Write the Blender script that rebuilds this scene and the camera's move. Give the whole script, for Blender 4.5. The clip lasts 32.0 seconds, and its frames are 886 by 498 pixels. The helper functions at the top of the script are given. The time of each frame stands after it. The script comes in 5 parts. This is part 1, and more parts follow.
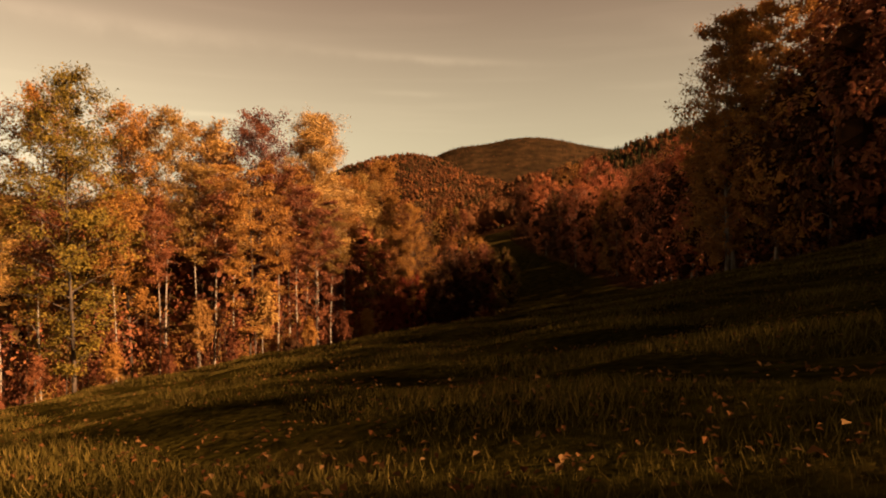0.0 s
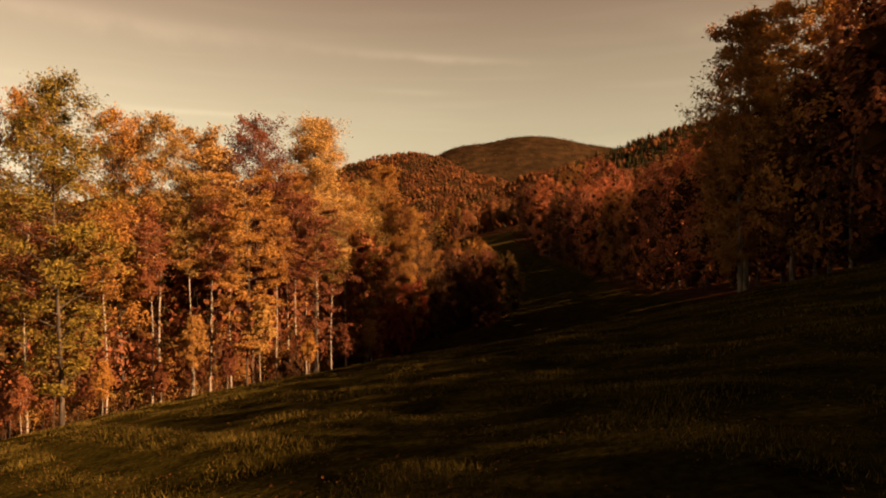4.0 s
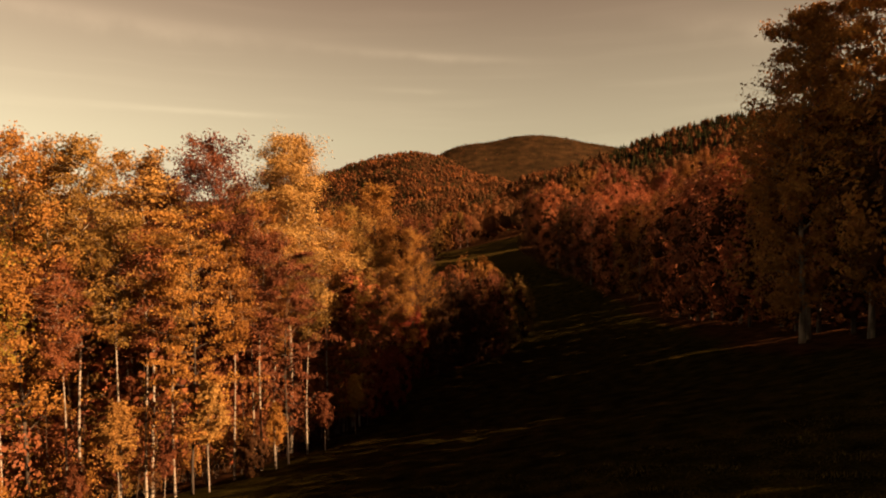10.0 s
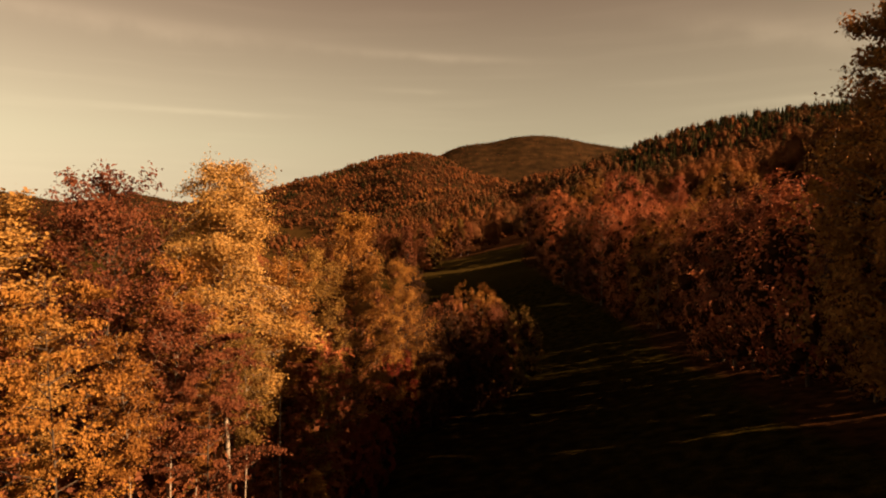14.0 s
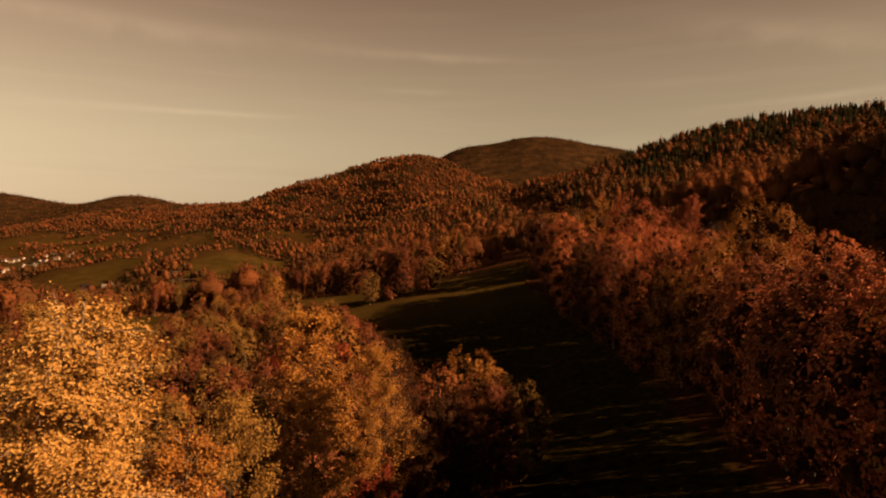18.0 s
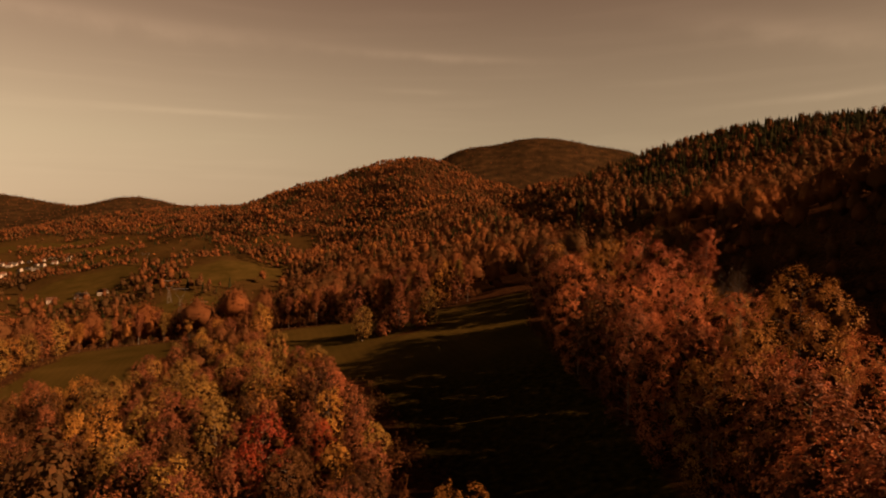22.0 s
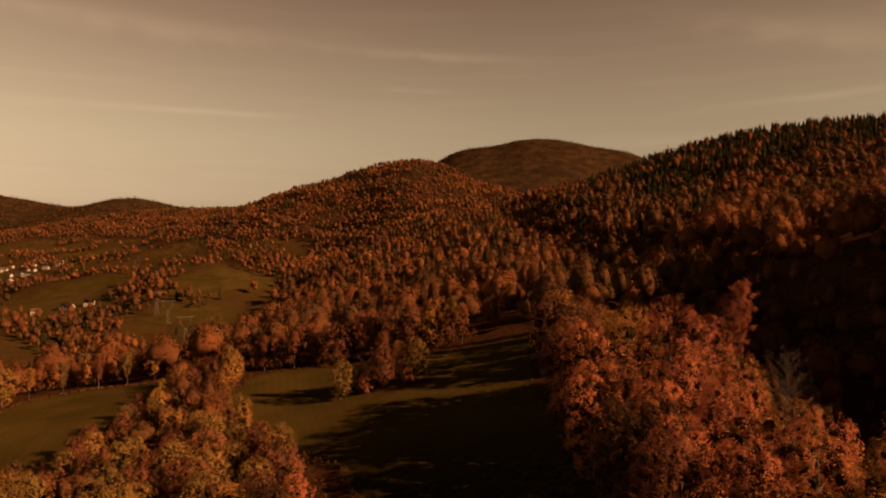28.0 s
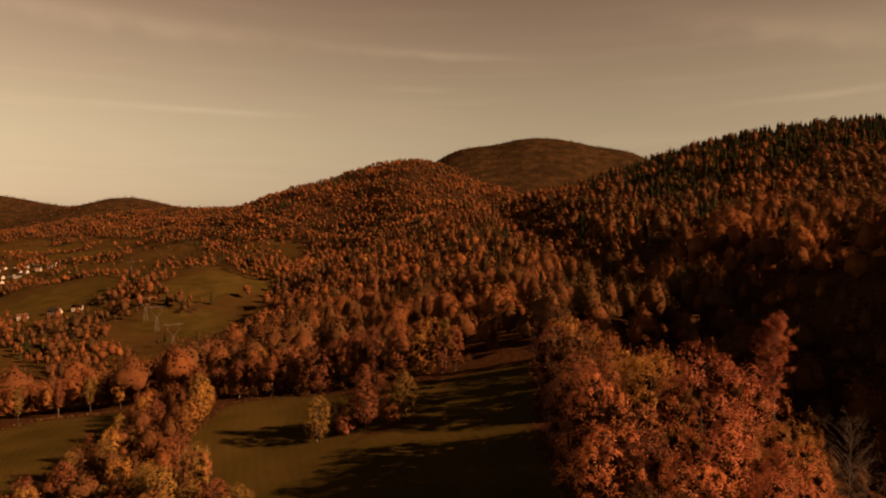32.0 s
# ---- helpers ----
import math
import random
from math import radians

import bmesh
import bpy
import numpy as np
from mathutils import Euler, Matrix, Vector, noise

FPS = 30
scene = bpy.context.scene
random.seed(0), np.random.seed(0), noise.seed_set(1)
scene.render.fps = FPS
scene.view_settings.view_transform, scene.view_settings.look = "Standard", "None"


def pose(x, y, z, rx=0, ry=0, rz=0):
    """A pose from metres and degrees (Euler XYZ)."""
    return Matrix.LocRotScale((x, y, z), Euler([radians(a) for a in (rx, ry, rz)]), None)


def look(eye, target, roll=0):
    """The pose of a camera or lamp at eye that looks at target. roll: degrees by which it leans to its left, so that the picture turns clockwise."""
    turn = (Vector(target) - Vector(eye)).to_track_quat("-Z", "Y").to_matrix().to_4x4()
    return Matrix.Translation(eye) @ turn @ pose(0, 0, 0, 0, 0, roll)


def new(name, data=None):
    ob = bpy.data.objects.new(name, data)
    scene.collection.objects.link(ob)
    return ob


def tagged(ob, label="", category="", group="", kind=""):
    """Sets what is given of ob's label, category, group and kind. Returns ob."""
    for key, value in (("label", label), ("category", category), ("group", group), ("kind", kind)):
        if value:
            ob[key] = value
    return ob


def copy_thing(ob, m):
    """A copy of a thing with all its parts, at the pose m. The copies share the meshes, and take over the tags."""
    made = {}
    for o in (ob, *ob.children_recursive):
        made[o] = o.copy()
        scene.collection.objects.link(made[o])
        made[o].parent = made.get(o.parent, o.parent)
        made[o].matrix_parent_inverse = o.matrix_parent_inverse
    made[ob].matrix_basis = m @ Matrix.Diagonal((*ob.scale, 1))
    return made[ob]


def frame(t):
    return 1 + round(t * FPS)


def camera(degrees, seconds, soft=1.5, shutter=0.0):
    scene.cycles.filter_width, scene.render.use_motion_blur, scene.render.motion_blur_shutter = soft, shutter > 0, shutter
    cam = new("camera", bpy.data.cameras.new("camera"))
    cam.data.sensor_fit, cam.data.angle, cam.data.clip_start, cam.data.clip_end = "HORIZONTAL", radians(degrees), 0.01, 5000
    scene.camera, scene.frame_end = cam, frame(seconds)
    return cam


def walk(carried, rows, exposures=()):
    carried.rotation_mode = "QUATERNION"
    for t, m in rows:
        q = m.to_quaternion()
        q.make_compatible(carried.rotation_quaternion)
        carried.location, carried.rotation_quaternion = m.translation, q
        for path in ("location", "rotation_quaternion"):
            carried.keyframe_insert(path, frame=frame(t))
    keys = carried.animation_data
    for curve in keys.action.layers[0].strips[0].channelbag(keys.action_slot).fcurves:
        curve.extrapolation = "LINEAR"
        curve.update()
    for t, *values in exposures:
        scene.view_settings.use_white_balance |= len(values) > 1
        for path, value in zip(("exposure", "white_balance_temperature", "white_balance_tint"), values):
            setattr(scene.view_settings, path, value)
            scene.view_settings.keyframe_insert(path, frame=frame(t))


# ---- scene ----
# The camera drifts forward over the meadow and climbs above the trees.
CAM_DEGREES = 70.0
cam = camera(CAM_DEGREES, 32.0, soft=2.0)
PATH = [
    (0, -0.47, 0.21, 1.98, 88.855, -0.471),
    (1, -0.48, 0.69, 2.18, 88.83, -0.443),
    (2, -0.53, 1.12, 2.34, 88.796, -0.408),
    (3, -0.60, 1.5, 2.55, 88.762, -0.37),
    (3.5, -0.63, 1.74, 2.69, 88.749, -0.352),
    (5.5, -0.79, 3.62, 3.61, 88.706, -0.28),
    (6, -0.82, 4.20, 3.88, 88.697, -0.263),
    (7, -0.83, 5.68, 4.42, 88.679, -0.233),
    (8, -0.76, 7.51, 4.97, 88.66, -0.211),
    (9, -0.7, 9.75, 5.53, 88.642, -0.192),
    (10, -0.57, 12.3, 6.07, 88.629, -0.173),
    (11, -0.39, 15.01, 6.63, 88.621, -0.151),
    (12, -0.21, 17.8, 7.34, 88.623, -0.125),
    (13, 0.0, 20.74, 8.28, 88.633, -0.096),
    (14, 0.27, 23.88, 9.41, 88.65, -0.059),
    (14.5, 0.42, 25.48, 10.02, 88.661, -0.034),
    (16.5, 1.11, 31.55, 12.76, 88.696, 0.076),
    (17, 1.25, 33.1, 13.75, 88.701, 0.104),
    (18, 1.52, 36.3, 16.02, 88.698, 0.158),
    (19, 1.89, 39.73, 18.54, 88.69, 0.209),
    (20, 2.32, 43.25, 21.14, 88.685, 0.253),
    (21, 2.68, 46.67, 23.82, 88.684, 0.281),
    (22, 3.03, 50.07, 26.52, 88.687, 0.292),
    (23, 3.4, 53.65, 29.22, 88.687, 0.291),
    (24, 3.76, 57.58, 31.91, 88.682, 0.284),
    (25, 4.13, 61.9, 34.33, 88.672, 0.271),
    (25.5, 4.31, 64.15, 35.36, 88.666, 0.262),
    (27.5, 5.22, 73.72, 38.42, 88.639, 0.218),
    (28, 5.47, 76.2, 39.08, 88.63, 0.207),
    (29, 6.0, 81.39, 40.38, 88.601, 0.189),
    (30, 6.62, 86.79, 41.72, 88.57, 0.172),
    (31, 7.29, 92.13, 43.1, 88.546, 0.159),
    (32, 7.9, 97.42, 44.54, 88.528, 0.15),
]
EXPOSURES = [(0, 1.70, 6500, 15), (9, 1.60, 6500, 15), (14, 1.42, 6550, 15), (17, 1.22, 6800, 19), (20, 0.92, 7350, 29), (25, 0.85, 7350, 29), (28, 0.90, 7300, 28), (32, 1.05, 7100, 25)]
walk(cam, [(t, pose(x, y, z, tilt, 0, turn)) for t, x, y, z, tilt, turn in PATH], EXPOSURES)

# ---- light ----
SUN_ELEVATION, SUN_SIDE, SUN_BACK = radians(26.0), 0.94, -0.341
world = bpy.data.worlds.new("sky")
scene.world = world
world.use_nodes = True
wn, wl = world.node_tree.nodes, world.node_tree.links
wn.clear()
sky = wn.new("ShaderNodeTexSky")
sky.sky_type, sky.sun_disc = "NISHITA", False
sky.sun_elevation = SUN_ELEVATION
sky.sun_rotation = math.atan2(SUN_SIDE, SUN_BACK)
sky.air_density, sky.dust_density, sky.ozone_density = 1.0, 1.6, 1.0
SKY_STRENGTH, SKY_SATURATION = 0.05, 0.10
hsv = wn.new("ShaderNodeHueSaturation")
hsv.inputs["Saturation"].default_value = SKY_SATURATION
tint = wn.new("ShaderNodeMix")
tint.data_type, tint.blend_type = "RGBA", "MULTIPLY"
tint.inputs[0].default_value = 1.0
wdir, wsep, wgrad = wn.new("ShaderNodeTexCoord"), wn.new("ShaderNodeSeparateXYZ"), wn.new("ShaderNodeValToRGB")
wl.new(wdir.outputs["Generated"], wsep.inputs[0])
wl.new(wsep.outputs[2], wgrad.inputs[0])
# hazy and bright at the horizon, deep and dark towards the zenith
while len(wgrad.color_ramp.elements) < 5:
    wgrad.color_ramp.elements.new(0.5)
for stop, (at, tone) in zip(wgrad.color_ramp.elements, [(0.0, (1.14, 0.915, 0.58)), (0.14, (0.945, 0.785, 0.47)), (0.36, (0.645, 0.42, 0.253)), (0.50, (0.16, 0.105, 0.068)), (1.0, (0.02, 0.014, 0.010))]):
    stop.position, stop.color = at, (*tone, 1)
wl.new(wgrad.outputs[0], tint.inputs[7])
# thin cirrus: faint grain everywhere, and the long wisps that hang over the valley
def wmath(op, a, b=None, c=None):
    m = wn.new("ShaderNodeMath")
    m.operation = op
    for socket, value in zip(m.inputs, (a, b, c)):
        if isinstance(value, (int, float)):
            socket.default_value = value
        elif value is not None:
            wl.new(value, socket)
    return m.outputs[0]


wco = wn.new("ShaderNodeTexCoord")
wmap = wn.new("ShaderNodeMapping")
wmap.inputs["Scale"].default_value = (2.2, 1.2, 30.0)
wmap.inputs["Rotation"].default_value = (0.0, radians(4), 0.0)
wnoise = wn.new("ShaderNodeTexNoise")
wnoise.inputs["Scale"].default_value, wnoise.inputs["Detail"].default_value = 1.6, 5.0
wl.new(wco.outputs["Generated"], wmap.inputs[0])
wl.new(wmap.outputs[0], wnoise.inputs["Vector"])
shred = wn.new("ShaderNodeTexNoise")
shred.inputs["Scale"].default_value, shred.inputs["Detail"].default_value = 22.0, 6.0
wl.new(wco.outputs["Generated"], shred.inputs["Vector"])
bearing = wmath("ARCTAN2", wsep.outputs[0], wsep.outputs[1])
veil = wmath("MULTIPLY", wmath("MAXIMUM", wmath("SUBTRACT", wnoise.outputs[0], 0.52), 0.0), 0.25)
# the haze thickens down the valley
veil = wmath("ADD", veil, wmath("MULTIPLY", wmath("SUBTRACT", wmath("MINIMUM", wmath("MAXIMUM", bearing, -0.8), 0.8), 0.06), -0.17))
# bearing, height and slope of each wisp, its half length and half breadth, its strength, all by direction
for at, up, slope, long, broad, strong in [(-0.46, 0.286, -0.02, 0.26, 0.013, 0.17), (-0.01, 0.268, -0.05, 0.13, 0.006, 0.20), (-0.35, 0.177, 0.0, 0.11, 0.004, 0.13), (0.50, 0.272, -0.22, 0.15, 0.018, 0.17),
                                           (0.54, 0.184, 0.03, 0.14, 0.005, 0.12), (-0.04, 0.219, -0.03, 0.06, 0.004, 0.09)]:
    off = wmath("SUBTRACT", bearing, at)
    mid_line = wmath("MULTIPLY_ADD", off, slope, up)
    rise = wmath("SUBTRACT", wsep.outputs[2], mid_line)
    rise = wmath("ADD", rise, wmath("MULTIPLY", wmath("SUBTRACT", shred.outputs[0], 0.5), broad * 1.5))
    u2 = wmath("POWER", wmath("ABSOLUTE", wmath("DIVIDE", off, long)), 2.0)
    v2 = wmath("POWER", wmath("ABSOLUTE", wmath("DIVIDE", rise, broad)), 2.0)
    puff = wmath("POWER", 2.718, wmath("MULTIPLY", wmath("ADD", u2, v2), -1.0))
    veil = wmath("ADD", veil, wmath("MULTIPLY", wmath("MULTIPLY", puff, shred.outputs[0]), strong * 2.0))
cirrus = wn.new("ShaderNodeMix")
cirrus.data_type, cirrus.blend_type = "RGBA", "MULTIPLY"
cirrus.inputs[0].default_value = 1.0
wlift = wn.new("ShaderNodeCombineColor")
for socket in wlift.inputs:
    wl.new(wmath("ADD", veil, 1.0), socket)
wback = wn.new("ShaderNodeBackground")
wback.inputs["Strength"].default_value = SKY_STRENGTH
wout = wn.new("ShaderNodeOutputWorld")
wl.new(sky.outputs[0], hsv.inputs["Color"])
wl.new(hsv.outputs[0], tint.inputs[6])
wl.new(tint.outputs[2], cirrus.inputs[6])
wl.new(wlift.outputs[0], cirrus.inputs[7])
wl.new(cirrus.outputs[2], wback.inputs["Color"])
wl.new(wback.outputs[0], wout.inputs[0])

sun = new("sun", bpy.data.lights.new("sun", "SUN"))
sun.data.energy, sun.data.angle, sun.data.color = 5.0, radians(0.5), (1.0, 0.58, 0.28)
sun.matrix_world = look((SUN_SIDE * 200, SUN_BACK * 200, math.tan(SUN_ELEVATION) * 200), (0, 0, 0))


# ---- materials ----
def node_material(name):
    m = bpy.data.materials.new(name)
    m.use_nodes = True
    n, l = m.node_tree.nodes, m.node_tree.links
    n.clear()
    out = n.new("ShaderNodeOutputMaterial")
    return m, n, l, out


def ramp(n, stops):
    r = n.new("ShaderNodeValToRGB")
    e = r.color_ramp.elements
    while len(e) < len(stops):
        e.new(0.5)
    for k, (p, c) in enumerate(stops):
        e[k].position, e[k].color = p, (*c, 1)
    return r


def noise_node(n, l, scale, detail=4.0, coord="Object"):
    co = n.new("ShaderNodeTexCoord")
    t = n.new("ShaderNodeTexNoise")
    t.inputs["Scale"].default_value, t.inputs["Detail"].default_value = scale, detail
    l.new(co.outputs[coord], t.inputs["Vector"])
    return t


def mixed(n, l, fac, a, b, blend="MIX"):
    m = n.new("ShaderNodeMix")
    m.data_type, m.blend_type = "RGBA", blend
    for socket, value in ((m.inputs[0], fac), (m.inputs[6], a), (m.inputs[7], b)):
        if isinstance(value, (int, float)):
            socket.default_value = value
        elif isinstance(value, tuple):
            socket.default_value = (*value, 1)
        else:
            l.new(value, socket)
    return m.outputs[2]


def leaf_material(name, stops, through_light=0.22, per_tree=0.45):
    """Autumn leaves: each leaf differs a little, each tree leans to one end of the ramp."""
    m, n, l, out = node_material(name)
    geo, info = n.new("ShaderNodeNewGeometry"), n.new("ShaderNodeObjectInfo")
    add = n.new("ShaderNodeMath")
    add.operation = "MULTIPLY_ADD"
    add.inputs[1].default_value, add.inputs[2].default_value = 0.85 - per_tree, 0.08
    l.new(geo.outputs["Random Per Island"], add.inputs[0])
    mul = n.new("ShaderNodeMath")
    mul.operation = "MULTIPLY_ADD"
    mul.inputs[1].default_value = per_tree
    l.new(info.outputs["Random"], mul.inputs[0])
    l.new(add.outputs[0], mul.inputs[2])
    big = noise_node(n, l, 0.5, 3.0)
    mix2 = n.new("ShaderNodeMath")
    mix2.operation = "MULTIPLY_ADD"
    mix2.inputs[1].default_value = 0.8
    l.new(big.outputs[0], mix2.inputs[0])
    sub = n.new("ShaderNodeMath")
    sub.operation = "SUBTRACT"
    sub.inputs[1].default_value = 0.40
    l.new(mul.outputs[0], sub.inputs[0])
    l.new(sub.outputs[0], mix2.inputs[2])
    r = ramp(n, stops)
    l.new(mix2.outputs[0], r.inputs[0])
    dif, tra, mix = n.new("ShaderNodeBsdfPrincipled"), n.new("ShaderNodeBsdfTranslucent"), n.new("ShaderNodeMixShader")
    dif.inputs["Roughness"].default_value = 0.6
    dif.inputs["Specular IOR Level"].default_value = 0.12
    mix.inputs[0].default_value = through_light
    l.new(r.outputs[0], dif.inputs["Base Color"])
    l.new(r.outputs[0], tra.inputs["Color"])
    l.new(dif.outputs[0], mix.inputs[1])
    l.new(tra.outputs[0], mix.inputs[2])
    l.new(mix.outputs[0], out.inputs[0])
    return m


LEAF = {
    "gold": leaf_material("gold_leaves", [(0.0, (0.19, 0.092, 0.026)), (0.4, (0.33, 0.176, 0.046)), (0.75, (0.42, 0.252, 0.07)), (1.0, (0.47, 0.31, 0.115))]),
    "amber": leaf_material("amber_leaves", [(0.0, (0.15, 0.063, 0.0195)), (0.45, (0.285, 0.13, 0.0295)), (0.8, (0.385, 0.195, 0.042)), (1.0, (0.455, 0.275, 0.07))]),
    "orange": leaf_material("orange_leaves", [(0.0, (0.1813, 0.0546, 0.0328)), (0.45, (0.3497, 0.1091, 0.0481)), (0.8, (0.4792, 0.1636, 0.0606)), (1.0, (0.5828, 0.2545, 0.1013))]),
    "rust": leaf_material("rust_leaves", [(0.0, (0.0921, 0.0305, 0.018)), (0.5, (0.1784, 0.0612, 0.027)), (0.85, (0.2647, 0.1, 0.036)), (1.0, (0.3451, 0.1529, 0.054))]),
    "olive": leaf_material("olive_leaves", [(0.0, (0.0825, 0.0478, 0.0161)), (0.45, (0.1759, 0.1049, 0.0266)), (0.8, (0.2749, 0.1595, 0.0384)), (1.0, (0.3959, 0.2344, 0.0592))]),
    "green": leaf_material("green_leaves", [(0.0, (0.0715, 0.0546, 0.01)), (0.4, (0.198, 0.1366, 0.02)), (0.7, (0.341, 0.2277, 0.032)), (1.0, (0.528, 0.3415, 0.05))]),
    "crimson": leaf_material("crimson_leaves", [(0.0, (0.0765, 0.0102, 0.0085)), (0.5, (0.221, 0.03825, 0.0153)), (1.0, (0.34, 0.102, 0.0255))]),
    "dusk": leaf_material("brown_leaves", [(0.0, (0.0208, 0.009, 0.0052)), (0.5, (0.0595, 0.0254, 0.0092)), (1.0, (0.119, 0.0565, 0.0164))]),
}


def wood_stuff(name, stops):
    """Whole crowns of the far woods: one tone a tree, each tuft a little off it."""
    m, n, l, out = node_material(name)
    geo, tone = n.new("ShaderNodeNewGeometry"), n.new("ShaderNodeAttribute")
    tone.attribute_name = "tone"
    patch = noise_node(n, l, 0.0075, 5.0)
    a = n.new("ShaderNodeMath")
    a.operation = "MULTIPLY_ADD"
    a.inputs[1].default_value = 0.24
    l.new(geo.outputs["Random Per Island"], a.inputs[0])
    b = n.new("ShaderNodeMath")
    b.operation = "MULTIPLY_ADD"
    b.inputs[1].default_value, b.inputs[2].default_value = 1.1, -0.46
    l.new(patch.outputs[0], b.inputs[0])
    c = n.new("ShaderNodeMath")
    c.operation = "MULTIPLY_ADD"
    c.inputs[1].default_value = 0.56
    l.new(tone.outputs["Fac"], c.inputs[0])
    l.new(b.outputs[0], c.inputs[2])
    l.new(c.outputs[0], a.inputs[2])
    r = ramp(n, stops)
    l.new(a.outputs[0], r.inputs[0])
    bs, tra, mix = n.new("ShaderNodeBsdfPrincipled"), n.new("ShaderNodeBsdfTranslucent"), n.new("ShaderNodeMixShader")
    bs.inputs["Roughness"].default_value, bs.inputs["Specular IOR Level"].default_value = 0.9, 0.02
    mix.inputs[0].default_value = 0.2
    l.new(r.outputs[0], bs.inputs["Base Color"])
    l.new(r.outputs[0], tra.inputs["Color"])
    l.new(bs.outputs[0], mix.inputs[1])
    l.new(tra.outputs[0], mix.inputs[2])
    l.new(mix.outputs[0], out.inputs[0])
    return m


M_WOODS = wood_stuff("autumn_woods", [(0.0, (0.0375, 0.0239, 0.0122)), (0.22, (0.072, 0.0398, 0.0166)), (0.42, (0.1066, 0.0449, 0.0187)), (0.62, (0.1413, 0.0521, 0.0202)), (0.82, (0.1873, 0.071, 0.0238)), (1.0, (0.2738, 0.1275, 0.036))])
M_DRY = wood_stuff("dry_grass", [(0.0, (0.045, 0.022, 0.009)), (0.5, (0.10, 0.052, 0.018)), (1.0, (0.20, 0.115, 0.040))])
M_SPRUCE = wood_stuff("spruce_woods", [(0.0, (0.010, 0.012, 0.005)), (1.0, (0.034, 0.032, 0.012))])
M_GRASS = wood_stuff("grass_blades", [(0.0, (0.0239, 0.0172, 0.0053)), (0.45, (0.0718, 0.054, 0.0106)), (0.7, (0.1495, 0.1041, 0.0225)), (1.0, (0.263, 0.1653, 0.0596))])
M_FALLEN = wood_stuff("fallen_leaves", [(0.0, (0.062, 0.0217, 0.00744)), (0.5, (0.1488, 0.062, 0.0186)), (1.0, (0.2604, 0.1612, 0.062))])


def plain_material(name, a, b, scale=6.0, rough=0.7, metal=0.0, gloss=0.5):
    m, n, l, out = node_material(name)
    t = noise_node(n, l, scale, 5.0)
    r = ramp(n, [(0.3, a), (0.7, b)])
    l.new(t.outputs[0], r.inputs[0])
    bs = n.new("ShaderNodeBsdfPrincipled")
    bs.inputs["Roughness"].default_value, bs.inputs["Metallic"].default_value, bs.inputs["Specular IOR Level"].default_value = rough, metal, gloss
    l.new(r.outputs[0], bs.inputs["Base Color"])
    l.new(bs.outputs[0], out.inputs[0])
    return m


def bark_material(name, base, mark, scale, sharp):
    m, n, l, out = node_material(name)
    co, mp = n.new("ShaderNodeTexCoord"), n.new("ShaderNodeMapping")
    mp.inputs["Scale"].default_value = (1, 1, 0.25 if sharp < 0.5 else 2.5)
    t = n.new("ShaderNodeTexNoise")
    t.inputs["Scale"].default_value, t.inputs["Detail"].default_value = scale, 5
    l.new(co.outputs["Object"], mp.inputs[0])
    l.new(mp.outputs[0], t.inputs["Vector"])
    r = ramp(n, [(0.40, mark), (0.40 + 0.22 * (1.2 - sharp), base)])
    l.new(t.outputs[0], r.inputs[0])
    bs, bump = n.new("ShaderNodeBsdfPrincipled"), n.new("ShaderNodeBump")
    bump.inputs["Strength"].default_value, bump.inputs["Distance"].default_value = 0.5, 0.02
    l.new(t.outputs[0], bump.inputs["Height"])
    l.new(bump.outputs[0], bs.inputs["Normal"])
    bs.inputs["Roughness"].default_value = 0.85
    l.new(r.outputs[0], bs.inputs["Base Color"])
    l.new(bs.outputs[0], out.inputs[0])
    return m


# dark crown hearts: the shade deep in the leaves is put into this colour
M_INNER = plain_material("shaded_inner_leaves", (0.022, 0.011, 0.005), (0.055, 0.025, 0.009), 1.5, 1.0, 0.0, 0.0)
M_BIRCH = bark_material("birch_bark", (0.30, 0.25, 0.195), (0.042, 0.035, 0.028), 2.2, 0.9)
M_BARK = bark_material("dark_bark", (0.084, 0.0595, 0.0385), (0.0245, 0.0175, 0.0126), 5.0, 0.2)
M_PALE = bark_material("pale_bark", (0.21, 0.168, 0.119), (0.063, 0.049, 0.035), 4.0, 0.4)


